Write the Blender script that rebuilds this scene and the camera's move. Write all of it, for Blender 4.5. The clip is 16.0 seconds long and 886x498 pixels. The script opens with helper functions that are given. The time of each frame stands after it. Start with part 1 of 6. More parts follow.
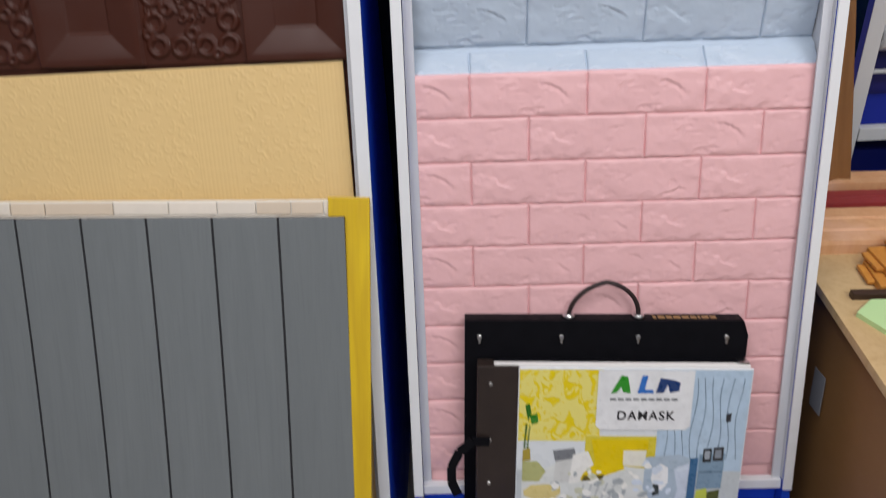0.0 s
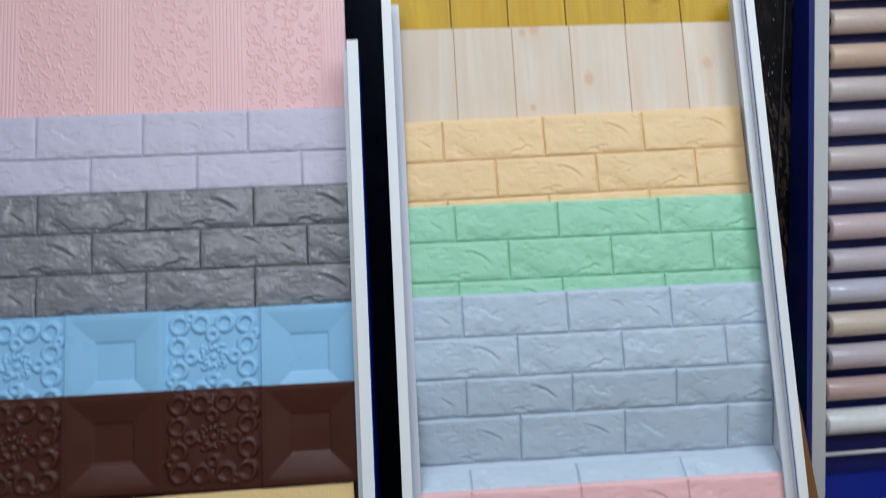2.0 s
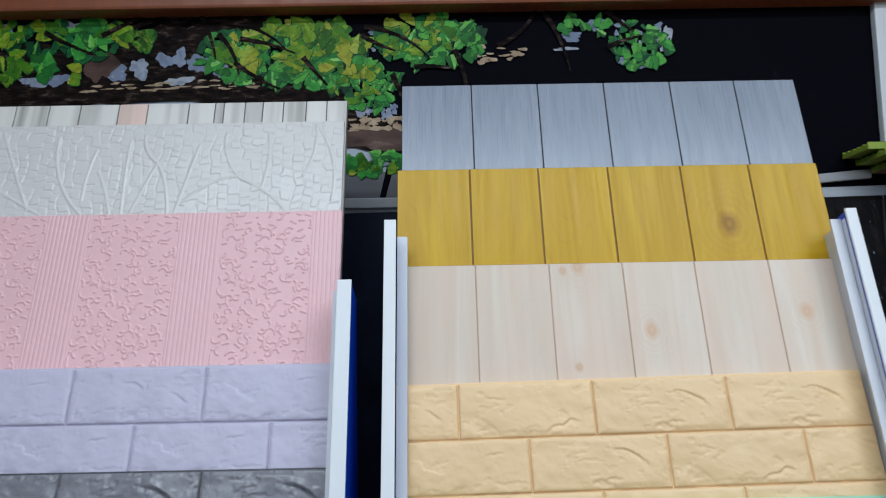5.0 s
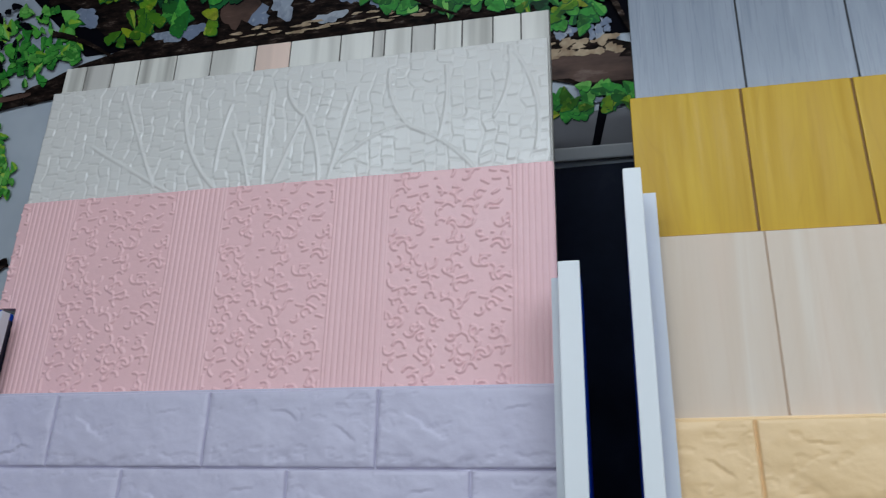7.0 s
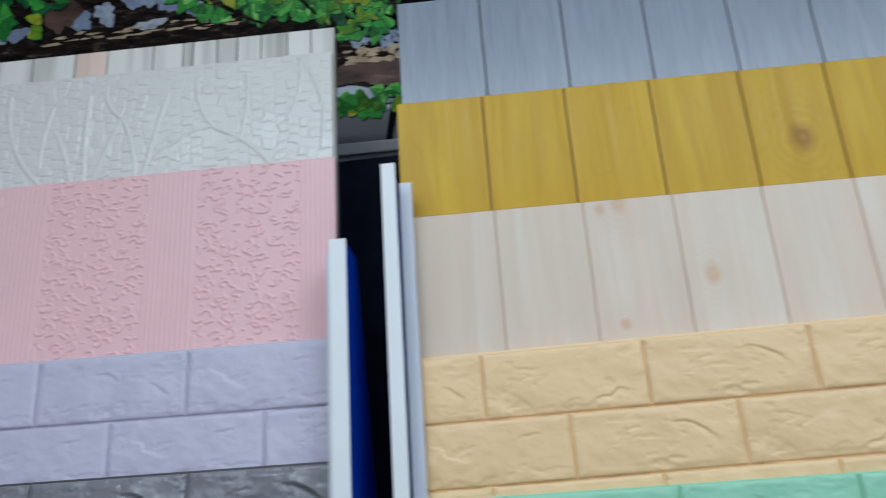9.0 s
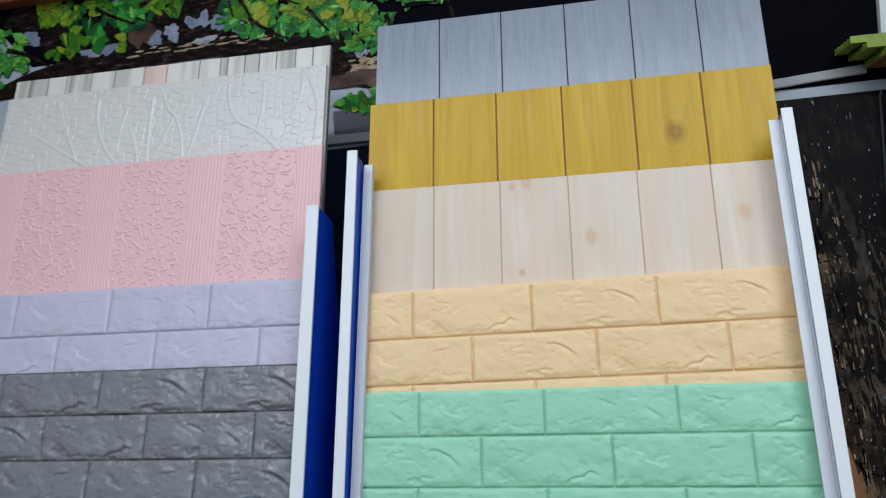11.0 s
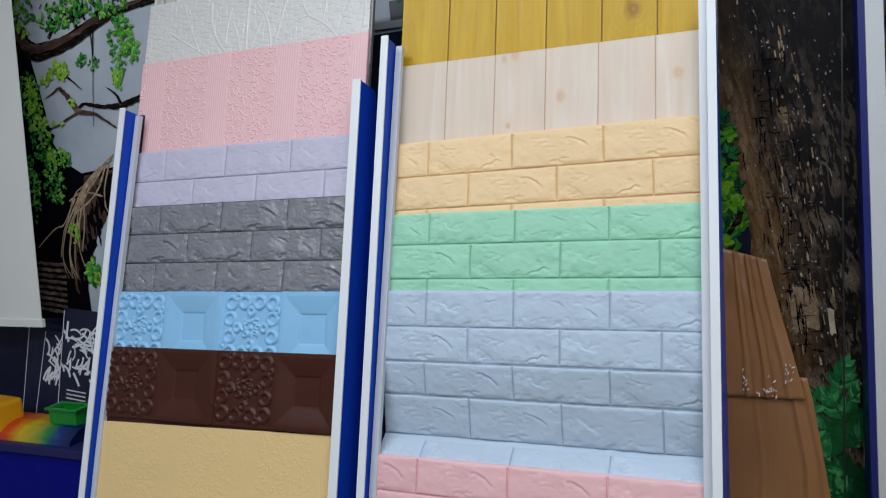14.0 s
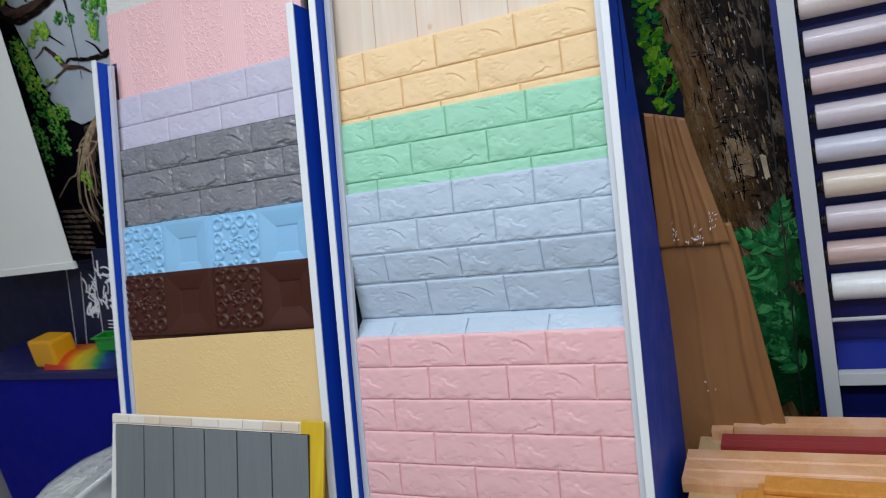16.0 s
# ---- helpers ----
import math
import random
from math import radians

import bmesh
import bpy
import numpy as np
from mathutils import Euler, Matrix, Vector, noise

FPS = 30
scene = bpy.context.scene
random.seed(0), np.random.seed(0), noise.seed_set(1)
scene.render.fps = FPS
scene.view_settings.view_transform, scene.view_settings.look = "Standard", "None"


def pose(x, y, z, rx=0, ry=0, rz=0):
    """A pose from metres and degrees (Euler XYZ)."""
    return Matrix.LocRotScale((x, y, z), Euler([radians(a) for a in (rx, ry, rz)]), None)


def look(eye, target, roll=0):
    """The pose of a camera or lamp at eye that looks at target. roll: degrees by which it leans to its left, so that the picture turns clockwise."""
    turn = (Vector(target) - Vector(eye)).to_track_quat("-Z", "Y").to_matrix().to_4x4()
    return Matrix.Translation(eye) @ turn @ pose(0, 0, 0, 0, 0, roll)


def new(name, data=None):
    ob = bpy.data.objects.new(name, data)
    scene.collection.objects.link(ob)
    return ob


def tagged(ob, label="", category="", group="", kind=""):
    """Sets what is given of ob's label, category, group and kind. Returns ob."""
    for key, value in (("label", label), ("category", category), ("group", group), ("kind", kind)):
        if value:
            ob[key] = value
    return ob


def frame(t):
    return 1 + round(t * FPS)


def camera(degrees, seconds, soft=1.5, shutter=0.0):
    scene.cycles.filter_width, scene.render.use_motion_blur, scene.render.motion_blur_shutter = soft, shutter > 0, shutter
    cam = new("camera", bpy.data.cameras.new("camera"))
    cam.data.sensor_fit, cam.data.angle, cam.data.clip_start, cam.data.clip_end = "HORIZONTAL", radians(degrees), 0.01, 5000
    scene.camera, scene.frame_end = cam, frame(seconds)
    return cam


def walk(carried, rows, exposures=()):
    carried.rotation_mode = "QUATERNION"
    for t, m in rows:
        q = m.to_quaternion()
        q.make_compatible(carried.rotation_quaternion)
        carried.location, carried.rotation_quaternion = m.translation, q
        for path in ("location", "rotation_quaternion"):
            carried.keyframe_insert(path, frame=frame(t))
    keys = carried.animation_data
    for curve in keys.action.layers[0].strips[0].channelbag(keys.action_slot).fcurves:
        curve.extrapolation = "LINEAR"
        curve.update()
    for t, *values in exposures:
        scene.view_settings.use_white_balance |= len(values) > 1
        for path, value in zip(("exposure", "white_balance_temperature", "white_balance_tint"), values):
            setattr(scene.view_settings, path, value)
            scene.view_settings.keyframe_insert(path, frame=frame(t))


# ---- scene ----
cam = camera(60.7, 16.0, soft=1.1, shutter=0.5)
PATH = [
    (0, (-0.062, 0.364, 1.606), (-0.113, 2.010, 0.471), -2.48),
    (0.5, (-0.109, 0.340, 1.639), (-0.141, 2.097, 0.683), -4.13),
    (1, (-0.145, 0.320, 1.686), (-0.104, 2.156, 0.893), -2.76),
    (1.5, (-0.159, 0.317, 1.737), (-0.034, 2.229, 1.164), -1.52),
    (2, (-0.157, 0.315, 1.794), (-0.039, 2.281, 1.447), -1.91),
    (2.5, (-0.142, 0.318, 1.834), (-0.045, 2.302, 1.601), -4.25),
    (3, (-0.117, 0.320, 1.848), (-0.028, 2.317, 1.770), -2.22),
    (3.2, (-0.104, 0.324, 1.850), (-0.059, 2.323, 1.819), -2.72),
    (5.3, (-0.085, 0.740, 1.874), (-0.075, 2.729, 2.083), -1.02),
    (5.5, (-0.108, 0.775, 1.877), (-0.117, 2.766, 2.069), -1.28),
    (6, (-0.159, 0.890, 1.886), (-0.300, 2.876, 2.068), -1.35),
    (6.5, (-0.167, 1.008, 1.907), (-0.448, 2.983, 2.055), -2.48),
    (7, (-0.187, 1.045, 1.906), (-0.615, 2.994, 2.046), -2.46),
    (7.5, (-0.194, 1.050, 1.899), (-0.646, 2.996, 1.994), -3.25),
    (8, (-0.154, 1.007, 1.908), (-0.465, 2.976, 2.068), -4.58),
    (8.5, (-0.110, 0.922, 1.898), (-0.305, 2.908, 2.037), -5.37),
    (9, (-0.040, 0.872, 1.888), (-0.158, 2.867, 1.951), -4.91),
    (9.2, (-0.010, 0.855, 1.885), (-0.072, 2.853, 1.956), -4.96),
    (11.3, (0.260, 0.509, 1.820), (-0.160, 2.464, 1.831), -2.70),
    (11.5, (0.275, 0.474, 1.817), (-0.146, 2.429, 1.805), -2.00),
    (12, (0.377, 0.431, 1.825), (-0.074, 2.380, 1.817), -3.74),
    (12.5, (0.515, 0.396, 1.810), (-0.149, 2.282, 1.748), -5.96),
    (13, (0.596, 0.380, 1.789), (-0.136, 2.236, 1.645), -5.93),
    (13.5, (0.614, 0.309, 1.780), (-0.123, 2.154, 1.553), -5.25),
    (14, (0.630, 0.205, 1.767), (-0.135, 2.034, 1.502), -4.44),
    (14.5, (0.661, 0.144, 1.748), (-0.046, 1.989, 1.437), -3.45),
    (15, (0.710, 0.124, 1.730), (0.003, 1.947, 1.310), -6.02),
    (15.5, (0.789, 0.130, 1.735), (0.009, 1.901, 1.231), -9.92),
    (16, (0.918, 0.144, 1.759), (0.015, 1.855, 1.248), -13.26),
]
# the stands lean back: LEAN turns their upright frame (x, depth, height along the face) into the room
LEAN, LIFT = 17.5, 0.36
BASE = pose(0, 0, LIFT, -LEAN, 0, 0)
walk(cam, [(t, look(eye, target, roll)) for t, eye, target, roll in PATH],
     [(0, 0.24, 7250, 19), (0.5, 0.22, 7100, 16), (1.0, 0.20, 7150, 22), (1.5, 0.08, 6680, 15), (2.2, 0.0, 6500, 10), (3.2, -0.03, 6550, 11), (5.4, -0.02, 6080, 9), (6.1, -0.2, 6020, 8), (6.6, -0.31, 6100, 8), (7.4, -0.18, 6360, 9), (8.4, -0.17, 6120, 6), (9.2, -0.19, 6090, 8), (11.4, -0.02, 6400, 10), (13, -0.02, 6450, 11), (14, 0.03, 6500, 12), (15.5, 0.18, 6550, 12), (16, 0.20, 6550, 12)])

# ---------------------------------------------------------------- light
ROOM_W, ROOM_E, ROOM_S, ROOM_N, TOP = -2.6, 2.3, -3.2, 2.205, 3.2
world = bpy.data.worlds.new("world")
scene.world = world
world.use_nodes = True
world.node_tree.nodes["Background"].inputs[0].default_value = (0.75, 0.85, 1.0, 1)
world.node_tree.nodes["Background"].inputs[1].default_value = 0.03
LAMPS = [(0.25, 0.90, 2.6, 0.10, 29), (-1.2, -0.5, 1.3, 0.2, 24), (1.4, -0.4, 1.3, 0.2, 30), (-0.2, -1.0, 1.3, 0.2, 15)]
for lx, ly, sx, sy, power in LAMPS:
    light = bpy.data.lights.new("tube_light", "AREA")
    light.shape, light.size, light.size_y, light.energy, light.color = "RECTANGLE", sx, sy, power, (0.84, 0.93, 1.0)
    new("tube_light", light).matrix_world = pose(lx, ly, TOP - 0.062)


# ---------------------------------------------------------------- materials
def lin(r, g, b, k=1.0):
    """A base colour from 0 to 255 values."""
    return tuple(min(0.9, k * ((v / 255 + 0.055) / 1.055) ** 2.4 if v > 10 else k * v / 255 / 12.92) for v in (r, g, b))


class Nodes:
    def __init__(self, name):
        self.m = bpy.data.materials.new(name)
        self.m.use_nodes = True
        self.t = self.m.node_tree
        self.b = self.t.nodes["Principled BSDF"]
        self.co = self.add("ShaderNodeTexCoord").outputs["Object"]

    def add(self, kind, operation=None):
        n = self.t.nodes.new(kind)
        if operation:
            n.operation = operation
        return n

    def put(self, value, socket):
        if isinstance(value, bpy.types.NodeSocket):
            self.t.links.new(value, socket)
        elif isinstance(value, tuple) and len(value) == 3 and socket.type == "RGBA":
            socket.default_value = (*value, 1)
        else:
            socket.default_value = value

    def noise(self, scale, detail=4, stretch=(1, 1, 1), rough=0.55, distort=0.0, at=None):
        mp = self.add("ShaderNodeMapping")
        self.put(at if at is not None else self.co, mp.inputs["Vector"])
        mp.inputs["Scale"].default_value = stretch
        n = self.add("ShaderNodeTexNoise")
        self.put(mp.outputs[0], n.inputs["Vector"])
        for k, v in (("Scale", scale), ("Detail", detail), ("Roughness", rough), ("Distortion", distort)):
            n.inputs[k].default_value = v
        return n.outputs["Fac"]

    def voronoi(self, scale, stretch=(1, 1, 1), feature="F1", at=None):
        mp = self.add("ShaderNodeMapping")
        self.put(at if at is not None else self.co, mp.inputs["Vector"])
        mp.inputs["Scale"].default_value = stretch
        n = self.add("ShaderNodeTexVoronoi")
        n.feature = feature
        self.put(mp.outputs[0], n.inputs["Vector"])
        n.inputs["Scale"].default_value = scale
        return n

    def ramp(self, fac, stops):
        r = self.add("ShaderNodeValToRGB")
        self.put(fac, r.inputs[0])
        e = r.color_ramp.elements
        while len(e) < len(stops):
            e.new(0.5)
        for el, (p, c) in zip(e, stops):
            el.position = p
            el.color = (*c, 1) if isinstance(c, tuple) else (c, c, c, 1)
        return r.outputs[0]

    def mix(self, fac, a, b, blend="MIX"):
        n = self.add("ShaderNodeMix")
        n.data_type, n.blend_type = "RGBA", blend
        self.put(fac, n.inputs[0])
        self.put(a, n.inputs[6])
        self.put(b, n.inputs[7])
        return n.outputs[2]

    def math(self, op, a, b=0.0, clamp=False):
        n = self.add("ShaderNodeMath", op)
        n.use_clamp = clamp
        self.put(a, n.inputs[0])
        self.put(b, n.inputs[1])
        return n.outputs[0]

    def bump(self, height, strength=0.3, dist=0.002):
        n = self.add("ShaderNodeBump")
        self.put(height, n.inputs["Height"])
        n.inputs["Strength"].default_value, n.inputs["Distance"].default_value = strength, dist
        self.t.links.new(n.outputs[0], self.b.inputs["Normal"])

    def done(self, colour, rough=0.5, metal=0.0, coat=0.0, gloss=0.5):
        self.put(colour, self.b.inputs["Base Color"])
        self.put(rough, self.b.inputs["Roughness"])
        self.b.inputs["Metallic"].default_value = metal
        self.b.inputs["Specular IOR Level"].default_value = gloss
        self.b.inputs["Coat Weight"].default_value = coat
        self.b.inputs["Coat Roughness"].default_value = 0.12
        return self.m


def dim(c, k):
    return tuple(min(0.95, v * k) for v in c)


def plain(name, c, rough=0.5, var=0.05, scale=6.0, fine=90.0, bump=0.15, metal=0.0, coat=0.0, pieces=0.0, dust=0.0):
    """Paint, foam, plastic: two scales of mottling, fine relief, a little change from piece to piece."""
    n = Nodes(name)
    col = n.ramp(n.noise(scale), [(0.3, dim(c, 1 - var)), (0.7, dim(c, 1 + var))])
    col = n.mix(n.math("MULTIPLY", n.noise(fine, 3), 0.5), col, dim(c, 1 - 1.6 * var), "MIX")
    if dust:
        col = n.mix(n.ramp(n.noise(scale * 0.5, 6), [(0.5, 0.0), (0.8, dust)]), col, (0.55, 0.52, 0.48))
    if pieces:
        r = n.add("ShaderNodeObjectInfo").outputs["Random"]
        col = n.mix(1.0, col, n.ramp(r, [(0.0, 1 - pieces), (1.0, 1.0)]), "MULTIPLY")
    if bump:
        n.bump(n.noise(fine * 3, 3), bump, 0.0006)
    rg = n.ramp(n.noise(scale * 2.5), [(0.3, max(0.03, rough - 0.07)), (0.7, min(1.0, rough + 0.09))])
    return n.done(col, rg, metal, coat)


def wood(name, base, dark, rough=0.45, knots=(), grain=1.0, pieces=0.12, streak=0.5, hue=None, knot=None, figure=0.0):
    """Printed wood: long grain along z, wavy figure, knots at (x, z, radius)."""
    n = Nodes(name)
    info = n.add("ShaderNodeObjectInfo").outputs["Random"]
    off = n.add("ShaderNodeCombineXYZ")
    n.put(n.math("MULTIPLY", info, 7.0), off.inputs[2])
    moved = n.add("ShaderNodeVectorMath", operation="ADD")
    n.put(n.co, moved.inputs[0])
    n.put(off.outputs[0], moved.inputs[1])
    at = moved.outputs[0]
    fine = n.noise(130 * grain, 3, (1, 1, 0.03), at=at)
    wide = n.noise(22 * grain, 4, (1, 1, 0.09), distort=1.2, at=at)
    col = n.ramp(wide, [(0.25, dark), (0.5, tuple((a + b) / 2 for a, b in zip(base, dark))), (0.68, base)])
    col = n.mix(streak, base, col)
    col = n.mix(n.ramp(fine, [(0.5, 0.0), (0.75, 0.35)]), col, dark)
    if figure:
        bands = n.math("ABSOLUTE", n.math("SINE", n.math("MULTIPLY", n.noise(7 * grain, 2, (1, 1, 0.13), 0.5, 0.7, at=at), 120.0)))
        col = n.mix(n.ramp(bands, [(0.0, figure), (0.30, 0.0)]), col, dim(dark, 0.72))
    if hue:
        col = n.mix(n.ramp(n.noise(9, 2, (1, 1, 0.25), at=at), [(0.5, 0.0), (0.7, 0.6)]), col, hue)
    for kx, kz, kr in knots:
        d = n.add("ShaderNodeVectorMath", operation="DISTANCE")
        mp = n.add("ShaderNodeMapping")
        n.put(n.co, mp.inputs[0])
        mp.inputs["Scale"].default_value = (1, 0, 0.8)
        n.put(mp.outputs[0], d.inputs[0])
        d.inputs[1].default_value = (kx, 0, kz * 0.8)
        dd = n.math("ADD", d.outputs["Value"], n.math("MULTIPLY", n.noise(60), kr * 0.5))
        ring = n.math("SINE", n.math("MULTIPLY", dd, 9.0 / kr))
        core = n.ramp(n.math("DIVIDE", dd, kr), [(0.28, 0.55), (0.50, 0.95), (0.68, 0.45), (0.95, 0.0)])
        col = n.mix(core, col, knot or dim(dark, 0.55))
        halo = n.ramp(n.math("DIVIDE", dd, kr * 3.0), [(0.3, 0.30), (1.0, 0.0)])
        col = n.mix(n.math("MULTIPLY", halo, n.math("ABSOLUTE", ring)), col, dark)
    col = n.mix(1.0, col, n.ramp(info, [(0.0, 1 - pieces), (1.0, 1.0)]), "MULTIPLY")
    n.bump(fine, 0.25, 0.0006)
    return n.done(col, n.ramp(fine, [(0.3, rough - 0.06), (0.7, rough + 0.1)]))


# ---------------------------------------------------------------- mesh helpers
def slab(bm, lo, hi, bevel=0.0):
    r = bmesh.ops.create_cube(bm, size=1)
    for v in r["verts"]:
        v.co = Vector([(lo[i] + hi[i]) / 2 + v.co[i] * (hi[i] - lo[i]) for i in range(3)])
    if bevel:
        es = list({e for v in r["verts"] for e in v.link_edges})
        bmesh.ops.bevel(bm, geom=es, offset=bevel, segments=2, affect="EDGES", profile=0.6)
    return bm


def box(lo, hi, bevel=0.0):
    return slab(bmesh.new(), lo, hi, bevel)


def prism(bm, pts, axis, a, b):
    """A polygon in the two other axes, drawn out along axis from a to b."""
    def at(p, t):
        q = list(p)
        q.insert(axis, t)
        return q
    lo = [bm.verts.new(at(p, a)) for p in pts]
    hi = [bm.verts.new(at(p, b)) for p in pts]
    bm.faces.new(lo)
    bm.faces.new(list(reversed(hi)))
    for i in range(len(pts)):
        j = (i + 1) % len(pts)
        bm.faces.new((lo[j], lo[i], hi[i], hi[j]))
    bmesh.ops.recalc_face_normals(bm, faces=bm.faces[:])
    return bm


def tube(bm, pts, radii, seg=10):
    """A round bar along points, with its ends closed."""
    pts = [Vector(p) for p in pts]
    if not isinstance(radii, (list, tuple)):
        radii = [radii] * len(pts)
    rings, side = [], None
    for i, p in enumerate(pts):
        d = (pts[min(i + 1, len(pts) - 1)] - pts[max(i - 1, 0)]).normalized()
        side = d.orthogonal().normalized() if side is None else (side - d * side.dot(d)).normalized()
        up = d.cross(side)
        rings.append([bm.verts.new(p + radii[i] * (math.cos(a) * side + math.sin(a) * up)) for a in (2 * math.pi * k / seg for k in range(seg))])
    for a, b in zip(rings, rings[1:]):
        for k in range(seg):
            bm.faces.new((a[k], a[(k + 1) % seg], b[(k + 1) % seg], b[k])).smooth = True
    bm.faces.new(list(reversed(rings[0])))
    bm.faces.new(rings[-1])
    return bm


def mesh_of(name, bm, material):
    me = bpy.data.meshes.new(name)
    bm.to_mesh(me)
    bm.free()
    me.materials.append(material)
    return me


def part(name, bm, material, parent, label=""):
    me = bm if isinstance(bm, bpy.types.Mesh) else mesh_of(name, bm, material)
    o = new(name, me)
    o.parent = parent
    return tagged(o, label)


def thing(name, m, label, category, group="", kind=""):
    o = new(name)
    o.empty_display_size = 0.05
    o.matrix_world = m
    return tagged(o, label, category, group, kind)


def solid(name, bm, material, label, category="", group="", kind="", m=None):
    o = new(name, mesh_of(name, bm, material))
    if m is not None:
        o.matrix_world = m
    return tagged(o, label, category, group, kind)


def field(name, xs, zs, h, material, skirt=0.004):
    """A relief sheet: height h[z, x] towards the viewer (-y), with turned-back edges."""
    nz, nx = h.shape
    X, Z = np.meshgrid(xs, zs)
    co = np.stack([X, -h, Z], -1).reshape(-1, 3)
    i = np.arange(nz * nx).reshape(nz, nx)
    quads = np.stack([i[:-1, :-1], i[:-1, 1:], i[1:, 1:], i[1:, :-1]], -1).reshape(-1, 4)
    rim = np.concatenate([i[0], i[1:, -1], i[-1, -2::-1], i[-2:0:-1, 0]])
    back = co[rim].copy()
    back[:, 1] = skirt
    base = len(co)
    k = np.arange(len(rim))
    j = (k + 1) % len(rim)
    sk = np.stack([rim[j], rim[k], base + k, base + j], -1)
    co = np.concatenate([co, back])
    me = bpy.data.meshes.new(name)
    me.from_pydata(co.tolist(), [], np.concatenate([quads, sk]).tolist())
    me.polygons.foreach_set("use_smooth", np.concatenate([np.ones(len(quads), bool), np.zeros(len(sk), bool)]))
    me.materials.append(material)
    return me


def smooth(a, b, v):
    t = np.clip((v - a) / (b - a), 0, 1)
    return t * t * (3 - 2 * t)


def cloud(X, Z, scale, seed, octaves=3):
    """Value noise on arrays, about -1 to 1."""
    rs = np.random.RandomState(seed)
    out, amp = np.zeros_like(X), 1.0
    for _ in range(octaves):
        g = rs.uniform(-1, 1, (64, 64))
        x, z = X * scale + 17.3, Z * scale + 5.1
        xi, zi = np.floor(x).astype(int), np.floor(z).astype(int)
        fx, fz = x - xi, z - zi
        fx, fz = fx * fx * (3 - 2 * fx), fz * fz * (3 - 2 * fz)
        a, b = g[zi % 64, xi % 64], g[zi % 64, (xi + 1) % 64]
        c, d = g[(zi + 1) % 64, xi % 64], g[(zi + 1) % 64, (xi + 1) % 64]
        out += amp * ((a * (1 - fx) + b * fx) * (1 - fz) + (c * (1 - fx) + d * fx) * fz)
        scale, amp = scale * 2.1, amp * 0.5
    return out


def stamp(h, xs, zs, pts, width, height):
    """Raises a rounded ridge along points (x, z) on the height array."""
    step = xs[1] - xs[0]
    r = int(math.ceil(width / step)) + 1
    for x, z in pts:
        cx, cz = int(round((x - xs[0]) / step)), int(round((z - zs[0]) / step))
        x0, x1, z0, z1 = max(cx - r, 0), min(cx + r + 1, len(xs)), max(cz - r, 0), min(cz + r + 1, len(zs))
        if x0 >= x1 or z0 >= z1:
            continue
        d = np.hypot(xs[None, x0:x1] - x, zs[z0:z1, None] - z) / width
        h[z0:z1, x0:x1] = np.maximum(h[z0:z1, x0:x1], height * np.sqrt(np.clip(1 - d * d, 0, 1)))


# ---------------------------------------------------------------- room
plaster = plain("grey_wall_paint", (0.36, 0.36, 0.37), 0.8, 0.03, 2.0, 60, 0.2)
ceiling_paint = plain("ceiling_paint", (0.62, 0.62, 0.62), 0.85, 0.02, 2.0, 60, 0.1)
tile_floor = plain("floor_tile_glaze", (0.34, 0.31, 0.28), 0.25, 0.08, 3.0, 40, 0.05)
solid("floor", box((ROOM_W - 0.15, ROOM_S - 0.15, -0.1), (ROOM_E + 0.15, ROOM_N + 0.15, 0)), tile_floor, "beige glazed shop floor", kind="structure")
solid("ceiling", box((ROOM_W - 0.15, ROOM_S - 0.15, TOP), (ROOM_E + 0.15, ROOM_N + 0.15, TOP + 0.1)), ceiling_paint, "white painted ceiling", kind="structure")
solid("wall_north", box((ROOM_W - 0.15, ROOM_N, 0), (ROOM_E + 0.15, ROOM_N + 0.15, TOP)), plaster, "wall behind the stands, covered by a mural", kind="structure")
solid("wall_south", box((ROOM_W - 0.15, ROOM_S - 0.15, 0), (ROOM_E + 0.15, ROOM_S, TOP)), plaster, "plain grey painted wall", kind="structure")
solid("wall_west", box((ROOM_W - 0.15, ROOM_S, 0), (ROOM_W, ROOM_N, TOP)), plaster, "plain grey painted wall", kind="structure")
solid("wall_east", box((ROOM_E, ROOM_S, 0), (ROOM_E + 0.15, ROOM_N, TOP)), plaster, "plain grey painted wall", kind="structure")
housing = plain("lamp_housing", (0.75, 0.75, 0.75), 0.4, 0.02)
for lx, ly, sx, sy, power in LAMPS:
    solid("ceiling_light", box((-sx / 2 - 0.03, -sy / 2 - 0.02, -0.055), (sx / 2 + 0.03, sy / 2 + 0.02, 0), 0.006), housing,
          "white tube light fixed under the ceiling", "ceiling light", "tube lights", m=pose(lx, ly, TOP))

# ---------------------------------------------------------------- the two stands
blue_board = plain("royal_blue_laminate", (0.009, 0.066, 0.52), 0.38, 0.06, 5, 120, 0.06)
blue_board.node_tree.nodes["Principled BSDF"].inputs["Specular IOR Level"].default_value = 0.12
white_trim = plain("white_aluminium_trim", (0.74, 0.76, 0.78), 0.38, 0.02, 7, 160, 0.05)
grey_lip = plain("satin_aluminium", (0.60, 0.62, 0.66), 0.40, 0.02, 9, 200, 0.05, metal=0.08)
# navy that paints shade into the gap behind the lips
gap_shade = plain("navy_gap_shade", (0.004, 0.006, 0.022), 0.5, 0.1)
CL, SL = math.cos(radians(LEAN)), math.sin(radians(LEAN))
REAR = 1.885


def to_face(y, z):
    """A place in the room (y, z) in the leaning frame of the stands."""
    z -= LIFT
    return (y * CL - z * SL, y * SL + z * CL)


